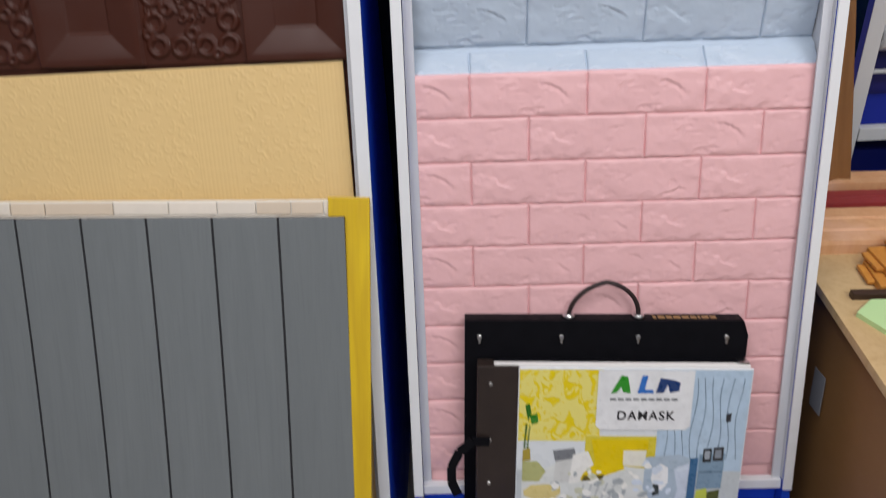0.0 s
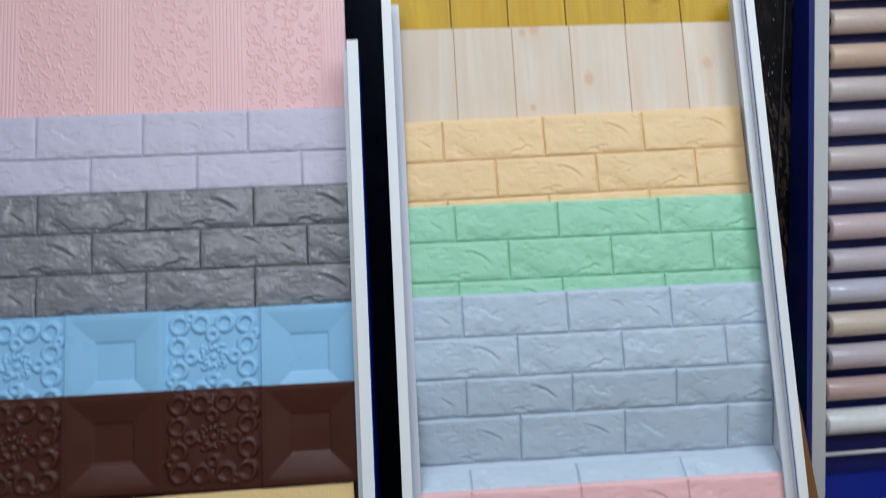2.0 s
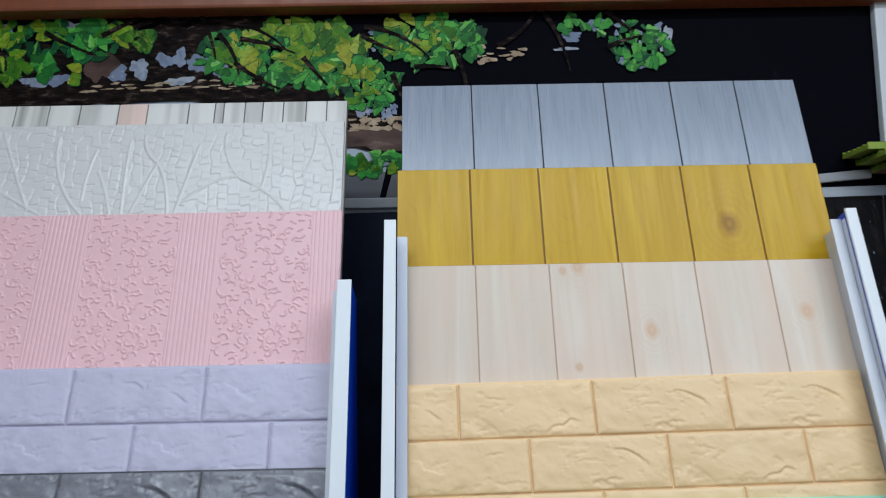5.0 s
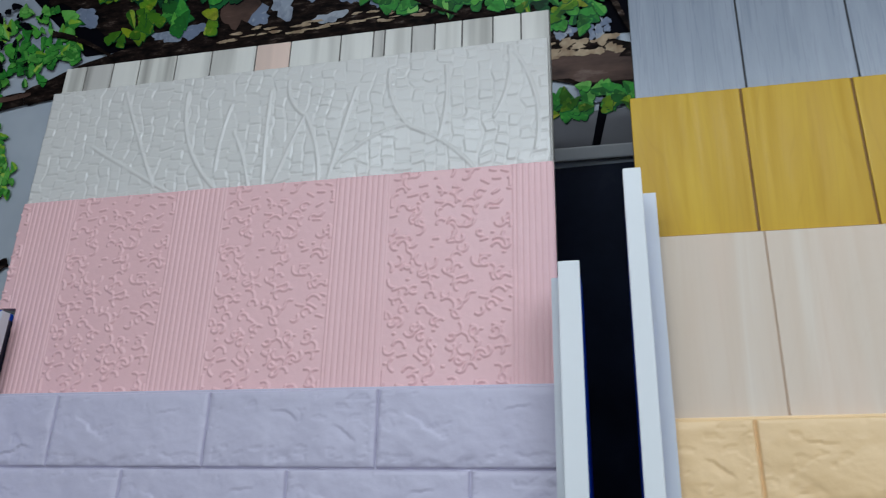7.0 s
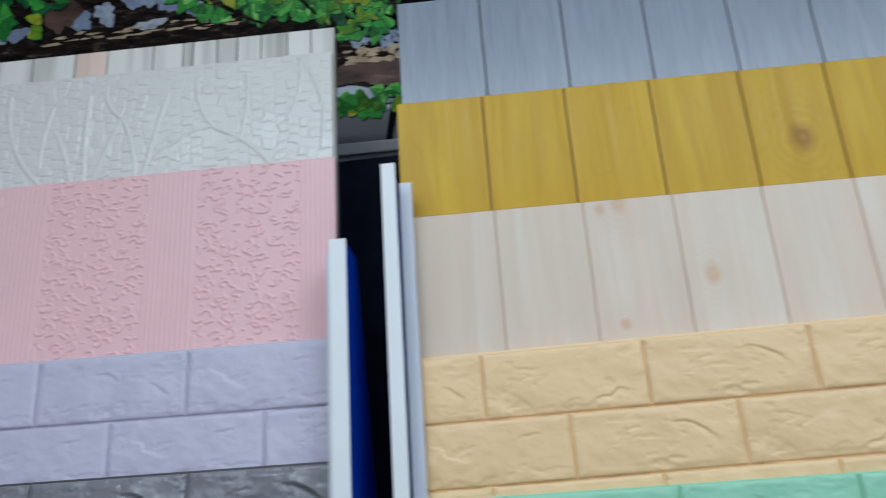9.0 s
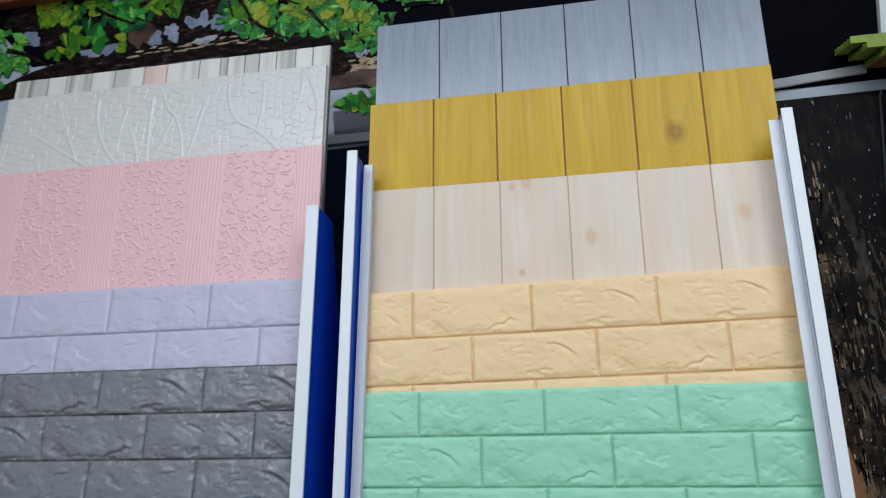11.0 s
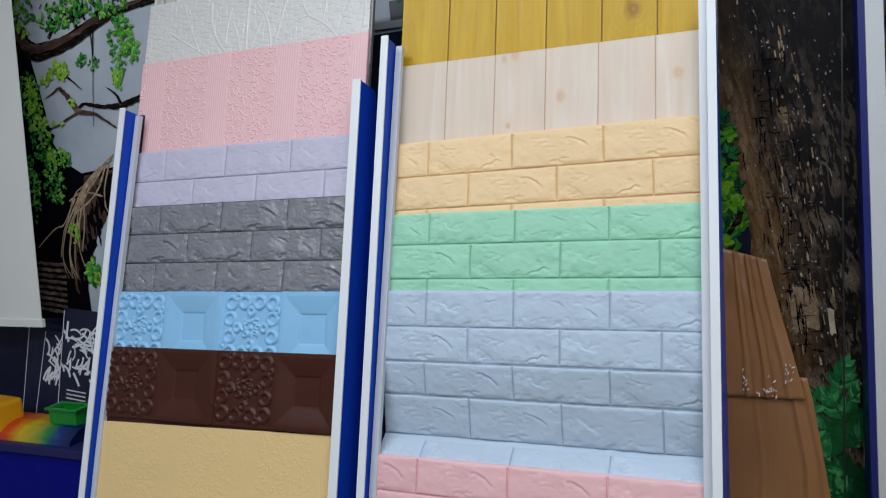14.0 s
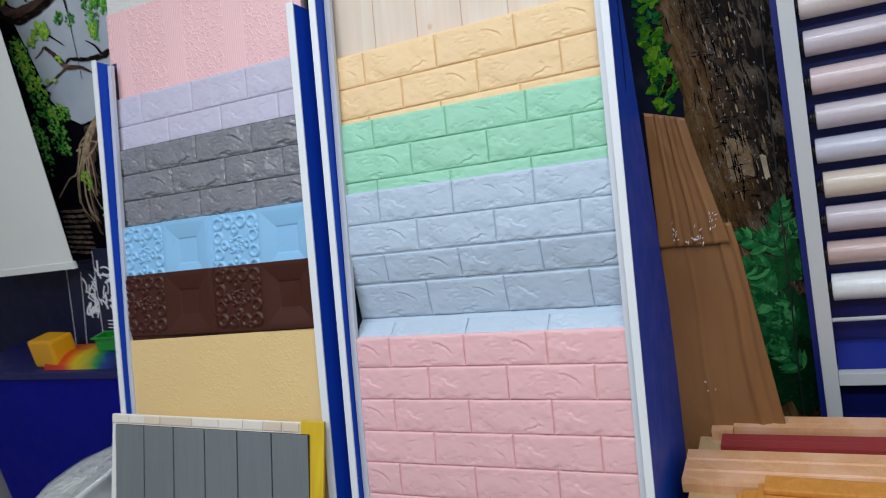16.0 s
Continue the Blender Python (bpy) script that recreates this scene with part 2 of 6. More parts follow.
def stand(label, rails, sill, ledge, toe):
    """rails: for each side the trim, the lip, the top and the depth of the lip; a wedge-shaped case with a leaning front."""
    st = thing("display_stand", BASE, label, "display stand", "panel stands")
    inner = []
    for (t0, t1), (l0, l1), top, deep in rails:
        right = l0 < t0
        front_foot = (1.2572, (1.2572 * SL - LIFT) / CL)
        k = (REAR - top * SL) / CL
        case = [front_foot, (1.2572, top - 0.004), (max(k, 1.30), top - 0.004), to_face(REAR, 0.0)]
        part("side_board", prism(bmesh.new(), case, 0, t0 + 0.001, t1 - (0.001 if right else 0.004)), blue_board, st, "royal blue laminate side")
        part("edge_trim", box((t0, 1.2520, sill - 0.02), (t1, 1.2570, top), 0.0015), white_trim, st, "white aluminium edge trim")
        back = deep + (0.002 if right else 0.018)
        lip = [(deep, sill - 0.01), (deep, 1.15), (back, top - 0.010), (back + 0.0045, top - 0.010), (deep + 0.0045, 1.15), (deep + 0.0045, sill - 0.01)]
        part("holding_lip", prism(bmesh.new(), lip, 0, l0, l1), grey_lip, st, "satin aluminium holding lip")
        if not right:
            fold = [(deep + 0.0045, sill - 0.01), (deep + 0.0045, 1.15), (back + 0.0045, top - 0.010), (back + 0.0125, top - 0.010), (deep + 0.0125, 1.15), (deep + 0.0125, sill - 0.01)]
            part("lip_return", prism(bmesh.new(), fold, 0, l1 - 0.0015, l1), grey_lip, st)
        if right:
            part("lip_return", box((t0 - 0.0002, 1.2605, sill), (t0 + 0.0008, deep - 0.0003, top - 0.014)), grey_lip, st)
        # added inside the rails: navy sheet paints the gap's shade, grey sheet covers it
        face = (t0 - 0.0002, t0 + 0.0008) if right else (t1 - 0.0008, t1 + 0.0002)
        part("liner", prism(bmesh.new(), [(deep + 0.006, sill), (deep + 0.006, 1.15), (back + 0.006, top - 0.014), (1.362, top - 0.014), (1.362, sill)], 0, face[0], face[1]), grey_lip if right else gap_shade, st, "satin grey sheet added inside the rail" if right else "navy sheet painting the shade inside the rail")
        inner.append((t1, t0)[right])
    a, b = min(inner), max(inner)
    part("back_board", box((a, 1.3625, sill), (b, 1.374, rails[0][2] - 0.25)), blue_board, st, "royal blue backing board")
    part("base_box", prism(bmesh.new(), [(toe, (toe * SL - LIFT) / CL), (toe, ledge), (1.36, ledge), (1.36, (1.36 * SL - LIFT) / CL)], 0, a, b), blue_board, st, "royal blue base with a ledge")
    part("bottom_trim", box((a, 1.262, sill - 0.022), (b, 1.281, sill - 0.002), 0.002), white_trim, st)
    if ledge < sill - 0.03:
        part("kick_board", box((a, 1.284, ledge), (b, 1.296, sill - 0.022)), blue_board, st)
    return st


stand("leaning royal blue stand holding eight foam panels", [((-0.958, -0.940), (-0.9405, -0.9265), 2.052, 1.2755), ((-0.2385, -0.2165), (-0.2470, -0.2380), 2.054, 1.2735)], 0.32, 0.185, 1.09)
stand("taller leaning royal blue stand holding seven foam panels", [((-0.1690, -0.1505), (-0.1510, -0.1350), 2.152, 1.2780), ((0.549, 0.5665), (0.533, 0.5495), 2.158, 1.2700)], 0.415, 0.338, 1.15)

# ---------------------------------------------------------------- foam brick panels
THICK, STEP = 0.0085, 0.009


def brick_height(w, h, seed, rough, step, off):
    """A split stone face of one of four casts: a broad uneven face, one long curved gash, crumbled rock along the foot."""
    cast = seed % 4
    nx, nz = max(12, int(w / step)), max(10, int(h / step))
    j = 0.0006
    rim_x = rim_z = np.array([0, j, j + 0.0007, j + 0.0015, j + 0.0028])
    xs = np.concatenate([rim_x, np.linspace(j + 0.0044, w - j - 0.0044, nx - 5), w - rim_x[::-1]])
    zs = np.concatenate([rim_z, np.linspace(j + 0.0044, h - j - 0.0044, nz - 5), h - rim_z[::-1]])
    X, Z = np.meshgrid(xs, zs)
    U = X + off
    e = np.minimum(np.minimum(X - j, w - j - X), np.minimum(Z - j, h - j - Z))
    edge = 0.82 * smooth(0, 0.0011, e) + 0.18 * smooth(0, 0.0055, e)
    k = cast * 13
    wob = cloud(U, Z, 60, k + 9, 3)
    soft = min(rough, 1.9)
    t = 1.5 * cloud(U + 0.4 * Z, Z * 1.4, 20, k, 3)
    facet = np.floor(t) + smooth(0.62, 1.0, t - np.floor(t))
    top = 0.0058 + 0.0042 * max(0.0, rough - 1.2) + soft * (0.00034 * facet + 0.0010 * cloud(U, Z, 13, k + 2, 2)) + 0.0020 * min(rough, 0.75) * cloud(U, Z * 1.2, 27, k + 3, 2) + 0.00022 * cloud(U, Z, 95, k + 1)
    gashes = {0: ((0.147, 0.66, -0.42, 0.030, 0.0075, 0.0040, 5.0), (0.118, 0.20, 0.25, 0.014, 0.006, 0.0020, 0.0)),
              1: ((0.048, 0.50, -0.60, 0.026, -0.012, 0.0030, -4.0), (0.150, 0.74, 0.20, 0.016, 0.005, 0.0018, 6.0)),
              2: ((0.150, 0.24, 0.36, 0.030, 0.0065, 0.0034, 7.0), (0.055, 0.72, -0.25, 0.018, 0.006, 0.0016, 0.0)),
              3: ((0.095, 0.68, -0.28, 0.020, 0.006, 0.0020, 0.0), (0.165, 0.45, -0.55, 0.018, 0.008, 0.0024, 3.0))}[cast]
    for gx, gz, a, ln, wd, dp, bow in gashes:
        u = (U - gx) * math.cos(a) + (Z - gz * h) * math.sin(a)
        v = -(U - gx) * math.sin(a) + (Z - gz * h) * math.cos(a) + bow * u * u + 0.0034 * wob
        inside = np.clip(1 - (u / ln) ** 2, 0, 1)
        side = v if wd > 0 else -v
        wd = abs(wd)
        top -= rough * dp * inside * np.where(side < 0, np.clip(1 + side / wd, 0, 1), 0)
        top += rough * 0.45 * dp * inside * np.where(side > 0, np.clip(1 - side / (1.6 * wd), 0, 1), 0)
    foot = 0.017 + 0.011 * cloud(U, Z * 0.2, 22, k + 4, 3)
    crumble = 1.2 * cloud(U, Z * 1.5, 48, k + 7, 3)
    crumble = np.floor(2 * crumble) / 2 + 0.5 * smooth(0.5, 1.0, 2 * crumble - np.floor(2 * crumble))
    band = smooth(-0.05, 0.25, cloud(U, Z * 0.3, 15, k + 5, 2) + 0.15)
    top -= rough * band * smooth(foot, foot - 0.007, Z) * (0.0012 + 0.0017 * np.clip(crumble + 0.4, 0, 1.3))
    pits = smooth(0.50, 0.62, cloud(U, Z * 1.8, 50, k + 8, 3))
    top -= min(rough, 1.0) * 0.0011 * pits
    rim = smooth(0.010, 0.003, e) * smooth(0.10, 0.40, cloud(U, Z, 55, k + 6))
    top -= rough * 0.0013 * rim
    return xs, zs, np.where(edge > 0, edge * np.maximum(top, 0.0018), 0) - 0.0006 * (1 - edge)


BRICKS = {}


def brick_mesh(w, h, variant, material, rough, step, off):
    key = (round(w, 3), round(h, 3), variant, material.name, round(off, 3))
    if key not in BRICKS:
        BRICKS[key] = field("brick", *brick_height(w, h, variant, rough, step, off), material, 0.002)
    return BRICKS[key]


def foam_body(name, x0, x1, top, bottom, y, material, label, group="foam wall panels", foot=None, tilt=0.0):
    """foot: level and left end below which the sheet is cut narrower to sit between the rails."""
    m = BASE @ Matrix.Translation((x0, y, bottom)) @ Matrix.Rotation(radians(tilt), 4, "Y")
    if foot:
        fz, fx = foot[0] - bottom, foot[1] - x0
        bm = prism(bmesh.new(), [(fx, 0), (x1 - x0, 0), (x1 - x0, top - bottom), (0, top - bottom), (0, fz), (fx, fz)], 1, 0, THICK)
    else:
        bm = box((0, 0, 0), (x1 - x0, THICK, top - bottom), 0.0015)
    return solid(name, bm, material, label, "wall panel", group, m=m)


def brick_panel(label, x0, x1, top, bottom, y, joints, rows, material, rough=1.0, seed=0, bend=None, step=0.0016, tilt=0.0):
    """joints: the first upright joint of odd and even rows; rows: the level joints from the top down."""
    o = foam_body("brick_panel", x0, x1, top, bottom, y, material, label, tilt=tilt) if bend is None else bend(label, x0, x1, top, bottom, y, material)
    for r, (hi, lo) in enumerate(zip(rows, rows[1:])):
        cuts, x = [x0], joints[r % 2]
        while x < x1 - 0.012:
            if x > x0 + 0.012:
                cuts.append(x)
            x += 0.2
        cuts.append(x1)
        for k, (a, b) in enumerate(zip(cuts, cuts[1:])):
            v = (0, 1, 2, 0, 3, 1, 0, 2, 3, 1)[(4 * seed + 5 * r + 3 * k + (r * k) % 3) % 10]
            me = brick_mesh(b - a, hi - lo, v, material, rough, step, max(0.0, 0.2 - (b - a)) if k == 0 else 0.0)
            ob = part("brick", me, material, o)
            ob.matrix_basis = Matrix.Translation((a - x0, 0, lo - bottom)) if bend is None else bend_place(a - x0, hi, lo, bottom)
    return o


RX0, RX1 = -0.1500, 0.549
LX0, LX1 = -0.945, -0.2415
RY = [1.340 - STEP * i for i in range(7)]
LY = [1.346 - STEP * i for i in range(8)]
peach = plain("peach_foam", lin(236, 201, 152, 1.0), 0.38, 0.03, 5, 120, 0.25, pieces=0.04)
mint = plain("mint_foam", lin(151, 209, 178, 1.0), 0.38, 0.03, 5, 120, 0.25, pieces=0.04)
pale_blue = plain("pale_blue_foam", lin(181, 197, 213, 1.0), 0.38, 0.03, 5, 120, 0.25, pieces=0.04)
rose = plain("rose_foam", lin(234, 184, 186, 1.0), 0.42, 0.03, 5, 120, 0.25, pieces=0.04)
lilac = plain("lilac_foam", lin(196, 191, 210, 1.0), 0.42, 0.03, 5, 120, 0.25, pieces=0.04)
slate = plain("slate_grey_foam", lin(130, 130, 136, 1.0), 0.26, 0.10, 8, 120, 0.35, pieces=0.08)

brick_panel("peach foam brick panel in the stand", RX0, RX1 - 0.0006, 1.906, 1.64, RY[3], (-0.057, 0.043), (1.904, 1.822, 1.745, 1.668), peach, 0.55, 1, tilt=-0.9)
brick_panel("mint green foam brick panel in the stand", RX0, RX1 - 0.0006, 1.735, 1.485, RY[4], (-0.046, 0.054), (1.735, 1.663, 1.586, 1.509), mint, 0.60, 2)
brick_panel("rose pink foam brick panel in the stand", RX0, RX1, 1.203, 0.396, RY[6], (-0.043, 0.058),
            (1.202,) + tuple(1.1285 - 0.077 * i for i in range(10)), rose, 0.55, 0, None, 0.0021)
brick_panel("lilac foam brick panel in the stand", LX0, LX1, 1.944, 1.70, LY[3], (-0.839, -0.937), (1.942, 1.857, 1.779, 1.705), lilac, 0.55, 3)
# joint colour darkened in place of the deep shade between the bricks
slate_joint_shade = plain("slate_foam_joint_shade", lin(66, 66, 70), 0.5, 0.08, 8, 120, 0.2)
slate_panel = brick_panel("dark grey foam brick panel in the stand", LX0, LX1, 1.789, 1.50, LY[4], (-0.829, -0.929), (1.787, 1.710, 1.633, 1.556), slate, 2.0, 1)

slate_panel.data.materials[0] = slate_joint_shade
# the pale blue panel buckles: it sinks in above its foot, then folds forward onto the rose panel
B_TOP, B_IN, B_FOLD, B_END = 1.560, 1.405, 1.246, 1.199
B_DEEP, B_OUT = 0.040, -0.001


def bend_depth(z):
    if z >= B_IN:
        return 0.0
    if z >= B_FOLD:
        return B_DEEP * (B_IN - z) / (B_IN - B_FOLD)
    return B_DEEP + (B_OUT - B_DEEP) * (B_FOLD - z) / (B_FOLD - B_END)


def bend_body(label, x0, x1, top, bottom, y, material):
    zs = (B_TOP, B_IN, B_FOLD, B_END)
    line = [(bend_depth(z), z - bottom) for z in zs]
    back = [(d + THICK, z) for d, z in reversed(line)]
    return solid("brick_panel", prism(bmesh.new(), line + back, 0, 0, x1 - x0), material, label, "wall panel", "foam wall panels", m=BASE @ Matrix.Translation((x0, y, bottom)))


def bend_place(x, hi, lo, bottom):
    """Pose of a brick whose foot and head lie on the buckled sheet."""
    d0, d1 = bend_depth(lo), bend_depth(hi)
    return Matrix.Translation((x, d0, lo - bottom)) @ Matrix.Rotation(math.atan2(d0 - d1, hi - lo), 4, "X")


brick_panel("pale blue foam brick panel, buckled at its foot", RX0 + 0.004, RX1 - 0.0006, B_TOP, B_END, RY[5], (-0.042, 0.058),
            (1.5585, 1.480, 1.405, 1.3335, B_FOLD, B_END), pale_blue, 0.65, 2, bend_body)

# ---------------------------------------------------------------- plank panels
def planks(name, label, x0, x1, top, bottom, y, cuts, material, backing, gap=0.0022, m=None, deep=0.0045, sag=0.0):
    """A panel of upright boards parted by dark grooves at the cuts; it may sag backwards between head and foot."""
    m = m or BASE @ Matrix.Translation((x0, y, bottom))
    o = solid(name, box((0, 0, 0), (x1 - x0, THICK - 0.001, top - bottom)), backing, label, "wall panel", "foam wall panels", m=m)
    cuts = [0.0] + [c - x0 for c in cuts] + [x1 - x0]
    for i, (a, b) in enumerate(zip(cuts, cuts[1:])):
        a, b = a + (gap / 2 if i else 0), b - (gap / 2 if i < len(cuts) - 2 else 0)
        part("plank", box((a, -deep + 0.0015, 0.0004), (b, -0.0002, top - bottom - 0.0004), 0.0011), material, o)
    if sag:
        for one in (o, *o.children):
            bm = bmesh.new()
            bm.from_mesh(one.data)
            for k in range(1, 12):
                bmesh.ops.bisect_plane(bm, geom=bm.verts[:] + bm.edges[:] + bm.faces[:], plane_co=(0, 0, (top - bottom) * k / 12), plane_no=(0, 0, 1))
            for v in bm.verts:
                q = v.co.z / (top - bottom)
                v.co.y += 4 * sag * q * (1 - q)
            bm.to_mesh(one.data)
            bm.free()
    return o


groove_dark = plain("dark_groove_foam", (0.022, 0.022, 0.026), 0.6, 0.1)
groove_ochre = plain("ochre_groove_foam", (0.24, 0.11, 0.008), 0.6, 0.1)
groove_cream = plain("tan_groove_foam", (0.60, 0.44, 0.32), 0.6, 0.1)
grey_plank = wood("silver_grey_wood_print", lin(150, 157, 170), lin(124, 133, 148), 0.28, (), 2.2, 0.05, 0.65, None, None, 0.05)
ochre_plank = wood("ochre_wood_print", lin(210, 170, 34), lin(182, 136, 20), 0.36, ((0.549, 0.669, 0.031),), 1.0, 0.08, 0.65, None, (0.26, 0.105, 0.010), 0.12)
pale_plank = wood("pale_pine_print", lin(227, 214, 199), lin(213, 190, 168), 0.40, ((0.389, 0.657, 0.020), (0.283, 0.764, 0.020), (0.271, 0.600, 0.012), (0.636, 0.683, 0.020), (0.258, 0.758, 0.012)), 0.8, 0.05, 0.75,
                  lin(228, 200, 180), lin(212, 170, 136), 0.04)
for glossy in (ochre_plank, pale_plank):
    glossy.node_tree.nodes["Principled BSDF"].inputs["Specular IOR Level"].default_value = 0.25
planks("plank_panel", "silver grey foam plank panel at the top of the stand", -0.146, 0.5655, 2.461, 1.70, RY[0], (-0.021, 0.099, 0.219, 0.339, 0.456), grey_plank, groove_dark, 0.0020, None, 0.0038)
planks("plank_panel", "ochre wood-print foam plank panel with a knot", -0.153, 0.5645, 2.282, 1.50, RY[1], (-0.030, 0.087, 0.206, 0.330, 0.447), ochre_plank, groove_ochre, 0.0028, None, 0.0034)
planks("plank_panel", "pale pine-print foam plank panel with knots", -0.146, 0.5484, 2.101, 1.33, RY[2], (-0.027, 0.091, 0.209, 0.325, 0.444), pale_plank, groove_cream, 0.0018, None, 0.0026)

# ---------------------------------------------------------------- left stand: plank strips, tree relief, floral relief, tiles
def strip_colour(name, c, streaks):
    n = Nodes(name)
    col = n.ramp(n.noise(70, 3, (1, 1, 0.03)), [(0.3, c), (0.7, dim(c, 0.93))])
    if streaks:
        col = n.mix(n.ramp(n.noise(26, 3, (1, 1, 0.06)), [(0.46, 0.0), (0.62, streaks)]), col, lin(112, 106, 100))
    return n.done(col, 0.42)


strip_tones = [strip_colour("white_strip_print", lin(226, 223, 216), 0.35), strip_colour("grey_streaked_strip_print", lin(200, 196, 190), 0.85),
               strip_colour("peach_strip_print", lin(232, 204, 190), 0.15), strip_colour("cream_strip_print", lin(222, 219, 211), 0.6)]
strip_panel = foam_body("plank_panel", -0.966, -0.245, 2.436, 1.68, LY[0], strip_colour("strip_gap_print", lin(112, 108, 104), 0.5), "whitewashed foam panel of narrow upright boards, one peach", foot=(2.056, -0.939))
strip_edges = [x + 0.966 for x in (-0.966, -0.93, -0.885, -0.841, -0.781, -0.725, -0.656, -0.604, -0.53, -0.483, -0.467, -0.429, -0.397, -0.36, -0.319, -0.282, -0.245)]
strip_kind = [3, 1, 0, 3, 0, 0, 2, 0, 0, 1, 0, 1, 0, 3, 0, 0]
for k, (a, b) in enumerate(zip(strip_edges, strip_edges[1:])):
    part("board", box((a + 0.001, -0.0025, 0.45), (b - 0.001, -0.0001, 0.7555), 0.0007), strip_tones[strip_kind[k]], strip_panel)


def relief_panel(name, label, x0, x1, top, low, bottom, y, h_of, material, step, foot=None, tilt=0.0):
    """A pressed foam sheet: relief above low, plain below where other panels cover it."""
    o = foam_body(name, x0, x1, top, bottom, y, material, label, foot=foot, tilt=tilt)
    w, h = x1 - x0, top - low
    xs = np.arange(0, w + step * 0.5, step) * (w / (round(w / step) * step))
    zs = np.arange(0, h + step * 0.5, step) * (h / (round(h / step) * step))
    sheet = part("relief", field("relief", xs, zs, h_of(xs, zs), material, 0.0005), material, o)
    if foot:
        for v in sheet.data.vertices:
            if v.co.z < foot[0] - low:
                v.co.x = max(v.co.x, foot[1] - x0)
    sheet.matrix_basis = Matrix.Translation((0, -0.0008, low - bottom))
    return o


def spiral(cx, cz, r, turn, a0, sign):
    n = int(10 + r * turn * 700)
    return [(cx + r * (1 - 0.75 * k / n) * math.cos(a0 + sign * turn * k / n), cz + r * (1 - 0.75 * k / n) * math.sin(a0 + sign * turn * k / n)) for k in range(n + 1)]


def stroke(x, z, a, bend_rate, length):
    pts, n = [], max(4, int(length / 0.0008))
    for k in range(n):
        pts.append((x, z))
        x, z, a = x + math.cos(a) * length / n, z + math.sin(a) * length / n, a + bend_rate * length / n
    return pts


def floral_height(xs, zs, amp, seed):
    """Bands of pressed scrolls between bands of fine upright grooves; the scrolls repeat from band to band."""
    X, Z = np.meshgrid(xs, zs)
    h = np.zeros_like(X)
    right = xs[-1]
    rs = random.Random(seed)
    curls = []
    for row in range(21):
        for colm in range(9):
            x, z = 0.008 + 0.0166 * colm + rs.uniform(-0.006, 0.006), 0.006 + 0.0132 * row + rs.uniform(-0.005, 0.005)
            kind, a, s = rs.random(), rs.uniform(0, 6.28), rs.choice((-1, 1))
            if kind < 0.40:
                curls.append(stroke(x, z, a, s * rs.uniform(90, 230), rs.uniform(0.012, 0.024)))
            elif kind < 0.55:
                curls.append(spiral(x, z, rs.uniform(0.005, 0.009), rs.uniform(3.5, 6.0), a, s))
            elif kind < 0.72:
                q = rs.uniform(0.010, 0.018)
                first = stroke(x, z, a, s * 170, q)
                b = a + s * 170 * q
                curls.append(first + stroke(*first[-1], b, -s * 190, q * rs.uniform(0.7, 1.2)))
            elif kind < 0.88:
                curls.append(stroke(x, z, rs.uniform(-0.5, 0.5), rs.uniform(-60, 60), rs.uniform(0.006, 0.012)))
            else:
                curls.append([(x, z), (x + 0.001, z)])
    for k in range(4):
        x1 = right - 0.047 - 0.2195 * k
        x0 = x1 - 0.150
        g = np.zeros_like(h)
        for c in curls:
            stamp(g, xs, zs, [(x0 + max(0.003, min(0.147, px)), pz) for px, pz in c], 0.0018, 0.0040 * amp)
        h = np.maximum(h, g)
        a, b = x1, x1 + (0.047 if k == 0 else 0.0695)
        on = (xs > a) & (xs < b)
        rib = np.abs(((xs - a) / 0.0071) % 1.0 - 0.5) * 2
        h[:, on] = (0.0021 * amp * smooth(0.05, 0.42, rib))[None, on]
    return h + 0.0004 + 0.00010 * cloud(X, Z, 120, 3)


